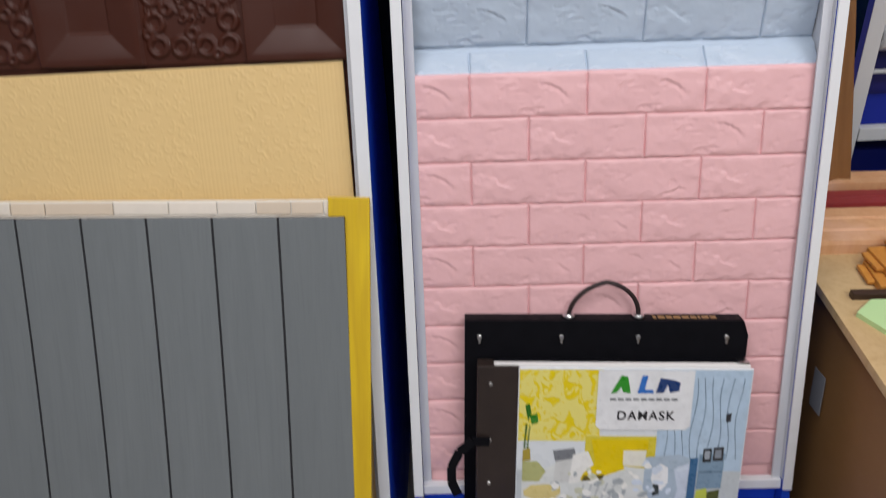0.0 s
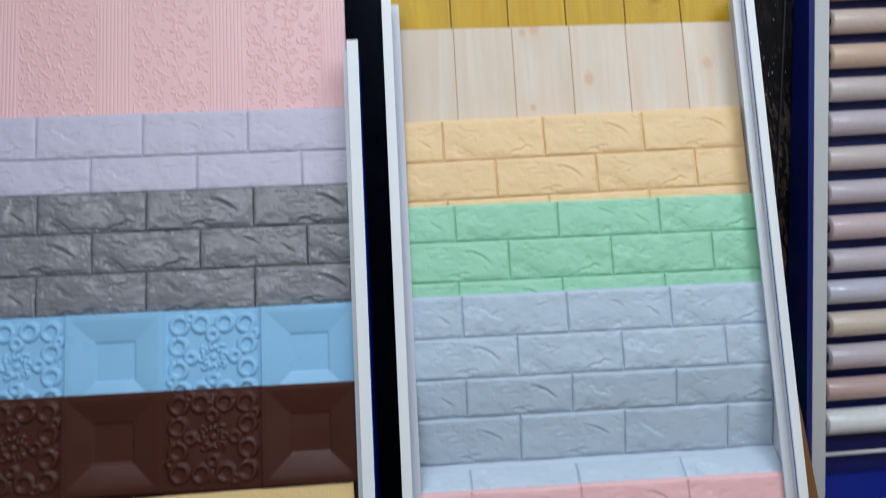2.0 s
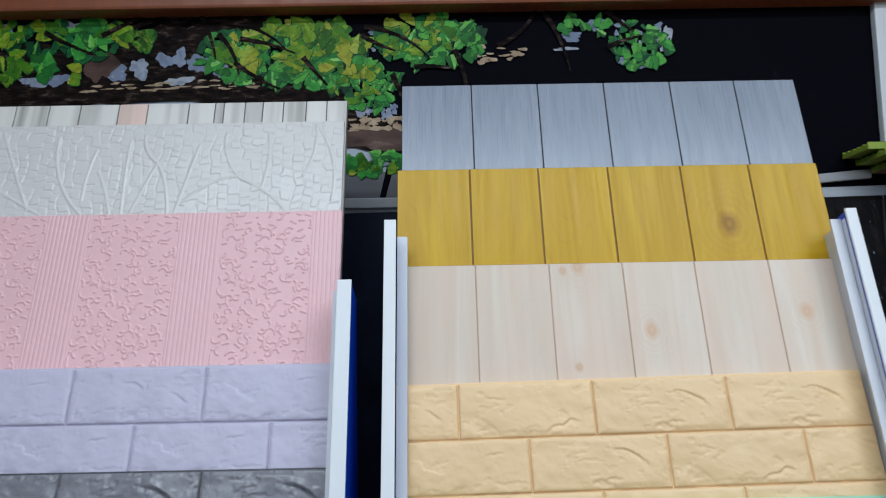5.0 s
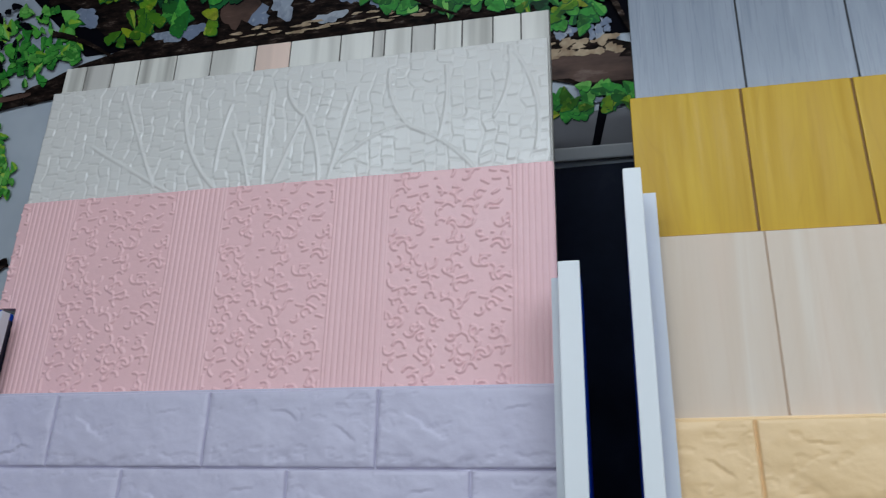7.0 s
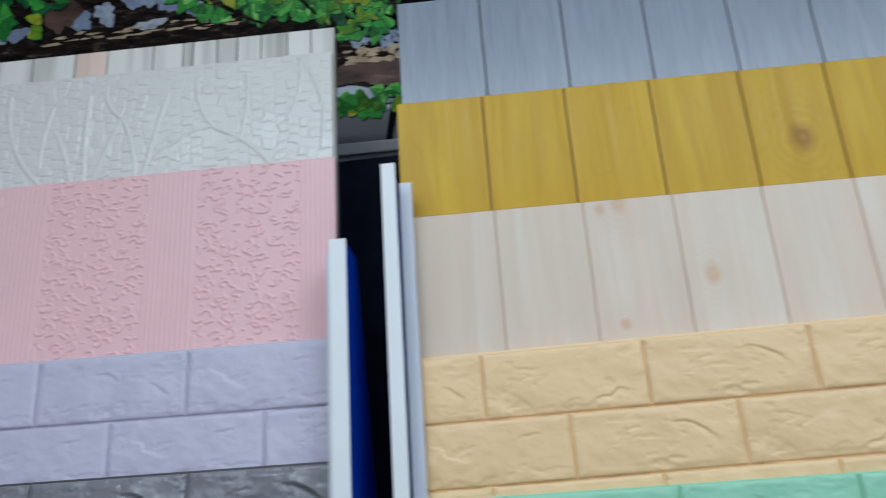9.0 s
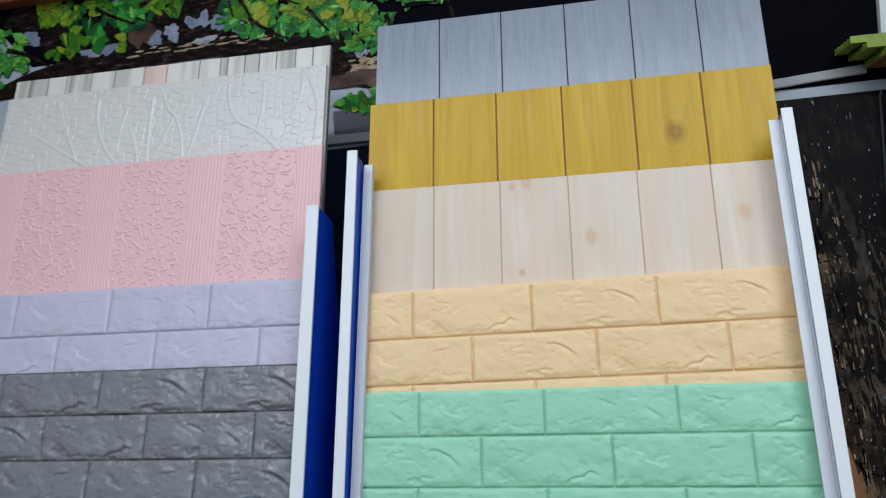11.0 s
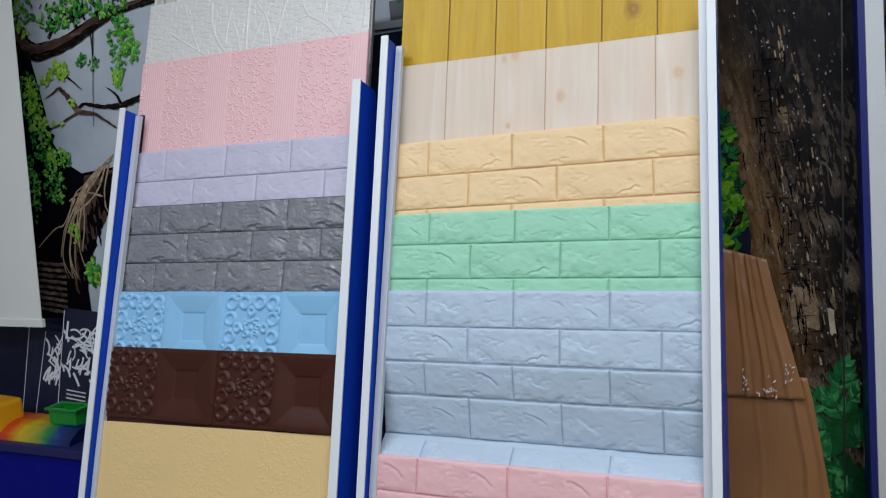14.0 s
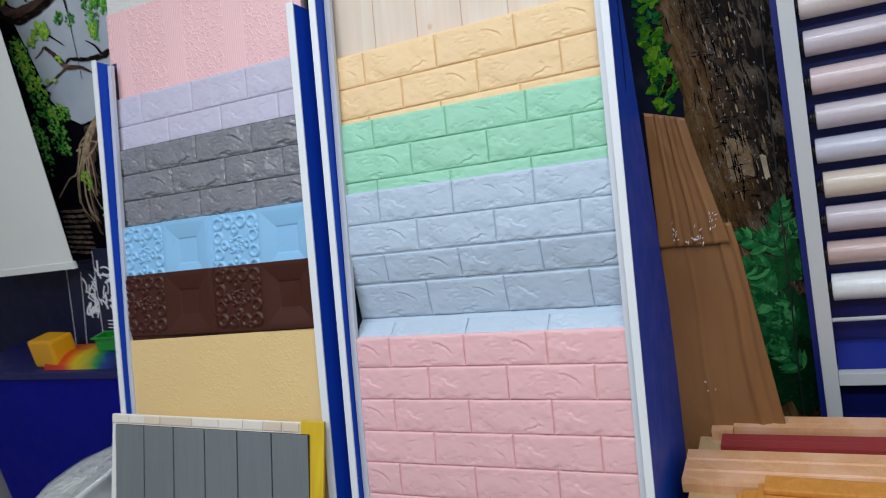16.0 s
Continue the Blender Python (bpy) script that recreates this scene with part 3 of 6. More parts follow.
def tree_height(xs, zs):
    """Forked tree trunks over courses of small blocks with broken joints."""
    X, Z = np.meshgrid(xs, zs)
    wx, wz = 0.0040 * cloud(X, Z, 45, 4, 2), 0.0030 * cloud(X, Z, 50, 14, 2)
    u = (X + wx) / 0.0175 + 0.35 * cloud(X, Z, 18, 31, 1)
    col = np.floor(u)
    v = (Z + wz) / 0.0150 + 0.618 * 7.0 * col
    du, dv = np.minimum(u - col, 1 - u + col) * 0.0175, np.minimum(v - np.floor(v), 1 - v + np.floor(v)) * 0.0150
    broken_u = smooth(-0.45, 0.25, cloud(X, Z, 40, 8, 2))
    broken_v = smooth(-0.65, 0.05, cloud(X, Z, 44, 9, 2))
    joint = np.maximum(broken_u * smooth(0.0022, 0.0004, du), broken_v * smooth(0.0024, 0.0004, dv))
    lift = 0.0007 * np.sin(12.9 * col + 4.1 * np.floor(v)) + 0.0006 * cloud(X, Z, 30, 6, 2)
    h = 0.0024 + 0.6 * lift * (1 - joint) - 0.0009 * joint
    trunks = np.zeros_like(h)
    for x, z, way, rate, ln in ((0.083, 0.097, -0.57, 0.3, 0.155), (0.123, 0.179, -1.18, 0.4, 0.169), (0.222, 0.167, -1.62, 5.2, 0.168), (0.292, 0.140, -1.83, 2.9, 0.102), (0.301, 0.097, -1.10, -2.8, 0.093),
                                (0.348, 0.156, -1.60, 0.7, 0.145), (0.373, 0.168, -1.60, 15.6, 0.064), (0.401, 0.113, -1.09, -4.3, 0.113), (0.401, 0.113, -1.97, 0.9, 0.114), (0.470, 0.147, -1.82, 0.4, 0.142),
                                (0.515, 0.169, -1.68, 9.2, 0.096), (0.546, 0.080, -0.41, -5.0, 0.102), (0.538, 0.084, -3.01, 7.7, 0.106), (0.590, 0.166, -1.45, -3.6, 0.107), (0.672, 0.179, -1.46, -6.5, 0.099), (0.672, 0.185, -0.96, -5.2, 0.158)):
        stamp(trunks, xs, zs, stroke(x, z, way, rate, ln), 0.0036, 0.0036)
    return np.maximum(h, trunks) + 0.0003


def tile_height(xs, zs):
    """Rosettes of rings beside sunk square frames, in turn, 175 mm each."""
    X, Z = np.meshgrid(xs, zs)
    h = np.full_like(X, 0.0030)
    top = zs[-1]
    right = xs[-1]
    for k in range(4):
        x1 = right - 0.1755 * k
        u, v = X - (x1 - 0.0878), Z - (top - 0.0878)
        on = np.abs(u) <= 0.0878
        if k % 2 == 0:
            d = np.maximum(np.abs(u), np.abs(v))
            fall = np.clip((0.079 - d) / 0.043, 0, 1)
            tray = 0.0084 * fall ** 1.25 + 0.0024 * smooth(0.0370, 0.0335, d)
            h = np.where(on, 0.0126 - tray, h)
        else:
            g = np.zeros_like(h)
            cx, cz = x1 - 0.0878, top - 0.0878
            for i in range(4):
                a = i * math.pi / 2
                ca, sa = math.cos(a), math.sin(a)
                for px, pz, r in ((-0.0215, 0.062, 0.0140), (0.0215, 0.062, 0.0140), (-0.0600, 0.0600, 0.0145), (0.0, 0.040, 0.0085), (-0.040, 0.074, 0.0065)):
                    n = int(r * 9000)
                    pts = [(cx + (px + r * math.cos(b)) * ca - (pz + r * math.sin(b)) * sa, cz + (px + r * math.cos(b)) * sa + (pz + r * math.sin(b)) * ca) for b in (5.7 * q / n + 0.6 for q in range(n + 1))]
                    stamp(g, xs, zs, pts, 0.0054, 0.0052)
                for q in (-0.35, 0.0, 0.35):
                    pts = [(cx + (rr * math.sin(q)) * ca - (0.060 + rr * math.cos(q)) * sa, cz + (rr * math.sin(q)) * sa + (0.060 + rr * math.cos(q)) * ca) for rr in (0.0, 0.005, 0.010, 0.015)]
                    stamp(g, xs, zs, pts, 0.003, 0.003)
            for i in range(8):
                b = i * math.pi / 4
                stamp(g, xs, zs, spiral(cx + 0.019 * math.cos(b), cz + 0.019 * math.sin(b), 0.0085, 4.8, b, 1), 0.0030, 0.0046)
            stamp(g, xs, zs, [(cx, cz)], 0.006, 0.004)
            h = np.where(on, np.maximum(h, 0.0030 + g), h)
    return np.minimum(h, 0.0058 + 4.0 * (Z - zs[0])) + 0.0022


pearl = plain("pearl_white_foam", lin(214, 211, 207), 0.32, 0.02, 6, 140, 0.12)
pink_pressed = plain("pink_pressed_foam", lin(233, 188, 190), 0.42, 0.025, 5, 140, 0.2)
sky_foam = plain("sky_blue_foam", lin(140, 190, 226), 0.33, 0.03, 5, 120, 0.12)
sky_foam.node_tree.nodes["Principled BSDF"].inputs["Specular IOR Level"].default_value = 0.32
brown_foam = plain("chocolate_brown_foam", lin(67, 32, 22), 0.38, 0.06, 6, 120, 0.12)
brown_foam.node_tree.nodes["Principled BSDF"].inputs["Specular IOR Level"].default_value = 0.28
cream_foam = plain("cream_yellow_foam", lin(227, 194, 136), 0.45, 0.025, 5, 140, 0.2)
relief_panel("tree_relief_panel", "pearl white foam panel with pressed tree relief", -0.968, -0.248, 2.386, 2.194, 1.62, LY[1], tree_height, pearl, 0.0012, (2.056, -0.939))
relief_panel("floral_panel", "pink foam panel with pressed scrolls and ribs", -0.966, -0.2445, 2.206, 1.930, 1.50, LY[2], lambda a, b: floral_height(a, b, 0.42, 4), pink_pressed, 0.0010, (2.056, -0.939))
relief_panel("tile_panel", "sky blue foam panel with rosettes and sunk squares", LX0, LX1, 1.556, 1.401, 1.25, LY[5], tile_height, sky_foam, 0.0016)
relief_panel("tile_panel", "chocolate brown foam panel with rosettes and sunk squares", LX0, LX1, 1.412, 1.2335, 0.80, LY[6], tile_height, brown_foam, 0.0016)
relief_panel("floral_panel", "cream yellow foam panel with faint pressed scrolls", LX0, LX1, 1.221, 0.97, 0.325, LY[7], lambda a, b: floral_height(a, b, 0.15, 9), cream_foam, 0.0015, None, -0.9)

# ---------------------------------------------------------------- loose panels leaning on the left stand
def leaned(x, y, top, h):
    """Hung from its head, the foot drawn out and a little aside."""
    return BASE @ Matrix.Translation((x, y, top)) @ Matrix.Rotation(radians(-6), 4, "X") @ Matrix.Rotation(radians(1.2), 4, "Y") @ Matrix.Translation((0, 0, -h))


stone_tones = [plain("cream_stone_foam", lin(230, 220, 206), 0.5, 0.05, 20, 150, 0.3, pieces=0.06), plain("tan_stone_foam", lin(224, 206, 184), 0.5, 0.05, 20, 150, 0.3, pieces=0.15)]
stone_panel = solid("stone_panel", box((0, 0, 0), (0.70, 0.010, 0.831), 0.002), plain("white_foam_core", lin(226, 224, 218), 0.6, 0.03), "cream foam stone panel leaning outside the rails", "wall panel", "loose panels",
                    m=leaned(-0.980, 1.2420, 1.016, 0.831))
rs = random.Random(8)
for r, (z0, z1) in enumerate(((0.806, 0.830), (0.774, 0.806), (0.716, 0.774))):
    x = 0.002 if r == 0 else 0.0345
    while x < 0.69:
        w = min(rs.uniform(0.055, 0.12), 0.698 - x)
        part("stone", box((x + 0.001, -0.004, z0 + 0.001), (x + w - 0.001, -0.0003, z1 - 0.001), 0.0012), stone_tones[rs.random() < 0.3], stone_panel)
        x += w
yellow_strip = wood("yellow_wood_print", lin(226, 192, 40), lin(190, 146, 30), 0.4, (), 1.2, 0.05, 0.7)
board = solid("wood_board", box((0.020, 0, 0), (0.092, 0.008, 0.824), 0.002), yellow_strip, "narrow bright yellow wood-print board", "wall panel", "loose panels", m=leaned(-0.310, 1.2320, 1.010, 0.824) @ Matrix.Translation((0, 0, 0.824)) @ Matrix.Rotation(radians(1.2), 4, "Y") @ Matrix.Translation((0, 0, -0.824)))
dark_plank = wood("slate_grey_wood_print", lin(116, 122, 124), lin(101, 107, 110), 0.36, (), 1.6, 0.06, 0.35)
planks("plank_panel", "slate grey foam plank panel leaning in front", -0.945, -0.262, 0.9915, 0.191, 1.2225, [-0.945 + 0.1138 * k for k in range(1, 6)], dark_plank, groove_dark, 0.0040, leaned(-0.945, 1.2225, 0.990, 0.8005), sag=0.009)

# ---------------------------------------------------------------- sample books on the right ledge
black_cover = plain("black_leatherette", (0.006, 0.006, 0.008), 0.5, 0.2, 40, 260, 0.4)
black_cover.node_tree.nodes["Principled BSDF"].inputs["Specular IOR Level"].default_value = 0.06
chrome = plain("nickel_rivet", (0.7, 0.7, 0.7), 0.22, 0.03, metal=1.0)
brown_grip = plain("dark_brown_cord", (0.016, 0.006, 0.006), 0.5, 0.1, 30)
gold_ink = plain("dull_gold_ink", (0.30, 0.17, 0.06), 0.4, 0.1)
F1 = BASE @ Matrix.Translation((-0.0716, 1.247, 0.3525)) @ Matrix.Rotation(radians(1.5), 4, "Y") @ Matrix.Diagonal((1.024, 1, 1, 1))
book = thing("sample_book", F1, "large black leatherette sample book with a cord handle", "sample book", "sample books")
prof = [(0, 0), (0.502, 0), (0.502, 0.388), (0.492, 0.4165), (0, 0.4165)]
part("cover", prism(bmesh.new(), prof, 1, 0.0, 0.006), black_cover, book)
part("spine", prism(bmesh.new(), [(0, 0.396), (0.498, 0.396), (0.492, 0.4170), (0, 0.4170)], 1, 0.006, 0.0325), black_cover, book)
part("pages", box((0.006, 0.0065, 0.004), (0.494, 0.026, 0.395)), plain("paper_block", (0.6, 0.58, 0.54), 0.8), book)
part("back_cover", box((0, 0.0265, 0.0), (0.5, 0.0325, 0.395)), black_cover, book)
for rx in (0.026, 0.172, 0.308, 0.464):
    bm = bmesh.new()
    tube(bm, [(rx, -0.0035, 0.385), (rx, -0.0020, 0.385), (rx, 0.001, 0.385)], [0.0035, 0.0052, 0.0052], 12)
    slab(bm, (rx - 0.0022, -0.0030, 0.373), (rx + 0.0022, -0.0008, 0.385), 0.0008)
    part("rivet", bm, chrome, book, "nickel rivet")
arch = []
for k in range(25):
    a = math.pi * k / 24
    arch.append((0.247 - 0.062 * math.cos(a) + 0.004 * math.sin(a), 0.016, 0.419 + 0.066 * (0.75 * math.sin(a) + 0.25 * (1 - abs(1 - 2 * k / 24)))))
part("handle", tube(bmesh.new(), arch, 0.0041, 10), brown_grip, book, "dark brown cord handle")
for rx in (0.185, 0.309):
    part("handle_socket", tube(bmesh.new(), [(rx, 0.016, 0.4165), (rx, 0.016, 0.425)], [0.013, 0.009], 14), chrome, book, "nickel handle socket")
lx = 0.335
for w in (0.006, 0.012, 0.010, 0.012, 0.012, 0.010, 0.004, 0.012, 0.010):
    part("gold_mark", box((lx, 0.010, 0.4168), (lx + w, 0.022, 0.4176)), gold_ink, book, "unreadable gold lettering")
    lx += w + 0.003

F2 = BASE @ Matrix.Translation((-0.0504, 1.208, 0.3530)) @ Matrix.Rotation(radians(1.7), 4, "Y") @ Matrix.Diagonal((1, 1, 1.03, 1))
mag = thing("sample_book", F2, "wallpaper sample book with a printed room on its cover", "sample book", "sample books")
part("binding", box((0, 0.0, 0), (0.0765, 0.032, 0.334), 0.003), plain("dark_brown_board", (0.028, 0.018, 0.015), 0.4, 0.2, 20), mag, "dark brown binding strip with rivets")
part("back_cover", box((0.03, 0.0145, 0.001), (0.490, 0.034, 0.3345), 0.001), black_cover, mag)
part("pages", box((0.03, 0.003, 0.003), (0.488, 0.014, 0.3370), 0.001), plain("white_paper_block", (0.78, 0.77, 0.75), 0.8), mag)
mag_cover = part("cover", box((0.074, -0.004, 0), (0.492, 0.002, 0.332), 0.0012), plain("glossy_white_card", lin(214, 220, 224), 0.25, 0.02), mag)
for rz in (0.30, 0.19, 0.10):
    part("rivet", tube(bmesh.new(), [(0.024, -0.003, rz), (0.024, 0.001, rz)], [0.0035, 0.005], 10), chrome, mag)
part("clip", box((0.466, 0.004, 0.3372), (0.486, 0.022, 0.3420), 0.001), chrome, mag)
strap = [(0.024, -0.004, 0.186), (-0.008, -0.010, 0.190), (-0.032, -0.016, 0.172), (-0.046, -0.018, 0.142), (-0.046, -0.016, 0.110), (-0.034, -0.012, 0.080)]
bm = bmesh.new()
for k in range(5):
    (x0, y0, z0), (x1, y1, z1) = strap[k], strap[k + 1]
    d = Vector((x1 - x0, 0, z1 - z0)).normalized()
    s = Vector((-d.z, 0, d.x)) * 0.0085
    q = [Vector((x0, y0, z0)) + s, Vector((x0, y0, z0)) - s, Vector((x1, y1, z1)) - s, Vector((x1, y1, z1)) + s]
    f = [bm.verts.new(p) for p in q] + [bm.verts.new(p + Vector((0, 0.003, 0))) for p in q]
    for idx in ((0, 1, 2, 3), (7, 6, 5, 4), (0, 4, 5, 1), (1, 5, 6, 2), (2, 6, 7, 3), (3, 7, 4, 0)):
        bm.faces.new([f[i] for i in idx])
part("strap", bm, black_cover, mag, "black carrying strap")


def print_on(parent, name, pts, colour, lift, rough=0.3, label=""):
    """A printed flat shape on the cover, of points (x, z)."""
    bm = bmesh.new()
    bm.faces.new([bm.verts.new((x, -0.0041 - lift * 0.0003, z)) for x, z in pts])
    bmesh.ops.recalc_face_normals(bm, faces=bm.faces[:])
    mt = bpy.data.materials.get("ink_" + name + str(colour)) or plain("ink_" + name + str(colour), colour, rough, 0.08, 40, 200, 0.0)
    return part(name, bm, mt, parent, label)


def rect(x0, z0, x1, z1):
    return [(x0, z0), (x1, z0), (x1, z1), (x0, z1)]


damask = Nodes("yellow_damask_print")
dcol = damask.mix(damask.ramp(damask.noise(38, 3, distort=1.6), [(0.50, 0.0), (0.56, 1.0)]), lin(226, 214, 120), lin(226, 200, 20))
damask = damask.done(dcol, 0.3)
room = print_on(mag_cover, "printed_wall", rect(0.076, 0.19, 0.225, 0.330), (0.6, 0.5, 0.05), 1)
room.data.materials[0] = damask
print_on(mag_cover, "printed_wall", rect(0.33, 0.13, 0.490, 0.330), lin(176, 200, 220), 1)
print_on(mag_cover, "printed_floor", rect(0.076, 0.002, 0.490, 0.13), lin(188, 196, 200), 1)
print_on(mag_cover, "printed_wall", rect(0.20, 0.13, 0.33, 0.20), lin(214, 196, 60), 1.5)
rs = random.Random(3)
for k in range(9):
    x = 0.345 + k * 0.016
    pts, z = [], 0.155
    while z < 0.325:
        pts.append((x + 0.004 * math.sin(z * 40 + k), z))
        z += 0.02
    print_on(mag_cover, "printed_twig", [(a, b) for a, b in pts] + [(a + 0.0011, b) for a, b in reversed(pts)], lin(74, 96, 120), 2)
def cover_at(pts):
    """Points of the cover's picture, in its own units, onto the cover."""
    return [(0.211 + (x - 462) / 2041, max(0.003, 0.330 - (y - 318) / 1440)) for x, y in pts]


for k, (pts, c) in enumerate((([(205, 640), (340, 582), (560, 590), (700, 602), (840, 650), (832, 720), (520, 736), (205, 770)], lin(214, 218, 216)),
                              ([(462, 515), (676, 515), (676, 548), (588, 560), (592, 602), (520, 622), (428, 636), (442, 600), (482, 582)], lin(226, 196, 6)),
                              ([(320, 548), (400, 540), (412, 575), (330, 580)], lin(120, 124, 130)), ([(332, 580), (402, 570), (408, 612), (398, 642), (324, 642)], lin(206, 208, 206)),
                              ([(396, 560), (452, 548), (476, 588), (440, 612), (424, 642), (384, 646)], lin(232, 232, 228)), ([(585, 546), (672, 546), (668, 594), (586, 590)], lin(228, 226, 212)),
                              ([(440, 622), (520, 618), (510, 634), (432, 638)], lin(96, 84, 30)), ([(212, 668), (240, 652), (300, 648), (352, 654), (356, 676), (330, 692), (250, 694), (216, 684)], lin(214, 196, 130)),
                              ([(206, 580), (262, 580), (296, 610), (270, 640), (206, 640)], lin(176, 178, 120)), ([(670, 566), (800, 556), (838, 570), (836, 690), (700, 694), (668, 660)], lin(166, 184, 200)),
                              ([(700, 600), (730, 584), (758, 596), (762, 640), (740, 664), (712, 660), (696, 630)], lin(232, 234, 236)), ([(706, 640), (726, 636), (732, 676), (706, 682)], lin(50, 58, 60)),
                              ([(780, 600), (838, 580), (832, 716), (784, 720), (800, 660)], lin(196, 208, 224)), ([(838, 568), (868, 566), (866, 716), (836, 720)], lin(52, 100, 140)),
                              ([(872, 556), (966, 552), (964, 656), (870, 660)], lin(120, 148, 170)), ([(884, 540), (916, 538), (916, 578), (884, 580)], lin(34, 36, 40)), ([(922, 536), (960, 534), (960, 574), (922, 576)], lin(48, 46, 50)),
                              ([(890, 546), (910, 545), (910, 570), (890, 571)], lin(150, 160, 170)), ([(928, 543), (952, 542), (952, 566), (928, 567)], lin(130, 140, 150)), ([(876, 606), (960, 604), (960, 609), (876, 611)], lin(90, 116, 136)),
                              ([(872, 664), (910, 656), (918, 690), (908, 718), (866, 720)], lin(186, 196, 80)), ([(914, 668), (960, 660), (958, 716), (914, 718)], lin(76, 84, 40)),
                              ([(230, 712), (400, 700), (520, 704), (516, 745), (226, 765)], lin(196, 200, 198)), ([(520, 704), (596, 700), (596, 745), (518, 745)], lin(140, 172, 186)), ([(596, 722), (956, 718), (954, 745), (596, 745)], lin(232, 202, 0)),
                              ([(210, 418), (226, 412), (234, 440), (222, 462)], lin(30, 104, 24)), ([(228, 446), (256, 440), (260, 466), (236, 472)], lin(44, 126, 36)), ([(214, 470), (220, 470), (214, 540), (208, 540)], lin(60, 100, 40)),
                              ([(228, 474), (232, 474), (224, 545), (219, 545)], lin(70, 104, 40)), ([(206, 545), (232, 540), (236, 575), (206, 580)], lin(170, 150, 60)), ([(952, 440), (972, 436), (972, 460), (956, 462)], lin(50, 50, 56)))):
    print_on(mag_cover, "printed_furniture", cover_at(pts), c, 3 + k * 0.06)
for k in range(5):
    print_on(mag_cover, "printed_fold", cover_at([(560 - 30 * k, 640 + 2 * k), (566 - 30 * k, 640 + 2 * k), (540 - 30 * k, 700 + 4 * k), (534 - 30 * k, 700 + 4 * k)]), lin(178, 184, 186), 5.2)
bits = random.Random(21)
for c, n, x0, y0, x1, y1 in ((lin(236, 236, 232), 18, 300, 575, 700, 735), (lin(164, 172, 176), 16, 300, 610, 700, 735), (lin(206, 218, 232), 12, 640, 560, 830, 720), (lin(198, 200, 176), 10, 300, 600, 520, 720)):
    for i in range(n):
        px, py, w, h = bits.uniform(x0, x1), bits.uniform(y0, y1), bits.uniform(7, 26), bits.uniform(5, 13)
        a, ring = bits.uniform(-0.35, 0.35), []
        for k in range(9):
            t, q = 2 * math.pi * k / 9, bits.uniform(0.65, 1.1)
            u, v = w * q * math.cos(t), h * q * math.sin(t)
            ring.append((px + u * math.cos(a) - v * math.sin(a), py + u * math.sin(a) + v * math.cos(a)))
        print_on(mag_cover, "printed_detail", cover_at(ring), c, 5.25 + i * 0.02)
c0, c1, c2, c3 = 0.2165, 0.388, 0.214, 0.330
card = [(c0 + 0.008, c2), (c1 - 0.008, c2), (c1, c2 + 0.008), (c1, c3), (c0, c3), (c0, c2 + 0.008)]
print_on(mag_cover, "title_card", card, lin(226, 228, 230), 6)
print_on(mag_cover, "logo", [(0.2398, 0.2850), (0.2503, 0.2870), (0.2585, 0.2980), (0.2620, 0.2880), (0.2760, 0.2860), (0.2690, 0.3180), (0.2573, 0.3200)], lin(30, 140, 40), 7, label="green mark of the maker")
print_on(mag_cover, "logo", [(0.2877, 0.2860), (0.3168, 0.2860), (0.3157, 0.2930), (0.3005, 0.2930), (0.3052, 0.3200), (0.2947, 0.3200)], lin(40, 110, 190), 7, label="blue mark of the maker")
print_on(mag_cover, "logo", [(0.3203, 0.2870), (0.3343, 0.2870), (0.3413, 0.3030), (0.3460, 0.2870), (0.3623, 0.2910), (0.3635, 0.3070), (0.3507, 0.3120), (0.3273, 0.3160)], lin(30, 60, 110), 7, label="blue mark of the maker")
for k in range(9):
    print_on(mag_cover, "small_print", rect(0.2395 + 0.0138 * k, 0.272, 0.2505 + 0.0138 * k, 0.2765), lin(120, 124, 128), 7, label="unreadable small print")
text = bpy.data.curves.new("title", "FONT")
text.body, text.size, text.align_x, text.offset = "DAMASK", 0.0225, "CENTER", 0.0004
text.space_character = 1.16
holder = new("title", text)
holder.rotation_euler = (math.pi / 2, 0, 0)
bpy.context.view_layer.update()
title_mesh = bpy.data.meshes.new_from_object(holder.evaluated_get(bpy.context.evaluated_depsgraph_get()))
bpy.data.objects.remove(holder)
title_mesh.materials.clear()
title_mesh.materials.append(plain("black_ink", (0.02, 0.02, 0.025), 0.4))
title = part("title", title_mesh, None, mag_cover, "black printed title")
title.matrix_basis = Matrix.Translation((0.3055, -0.0066, 0.2345)) @ Matrix.Rotation(math.pi / 2, 4, "X") @ Matrix.Diagonal((1.06, 1.08, 1, 1))

# ---------------------------------------------------------------- printed mural on the wall
WALL = 2.205


def hung(x, z):
    """A place of the print, in its own units, on the wall."""
    return (x - 0.014 + 0.030 * x - 0.013 * x * x, z + 0.04 * (z - 2.0) + 0.0015 + 0.0165 * x)


def unhung(x, z):
    """The place of the print that hangs at (x, z) of the wall."""
    u, v = x, z
    for _ in range(5):
        p, q = hung(u, v)
        u, v = u + x - p, v + z - q
    return u, v


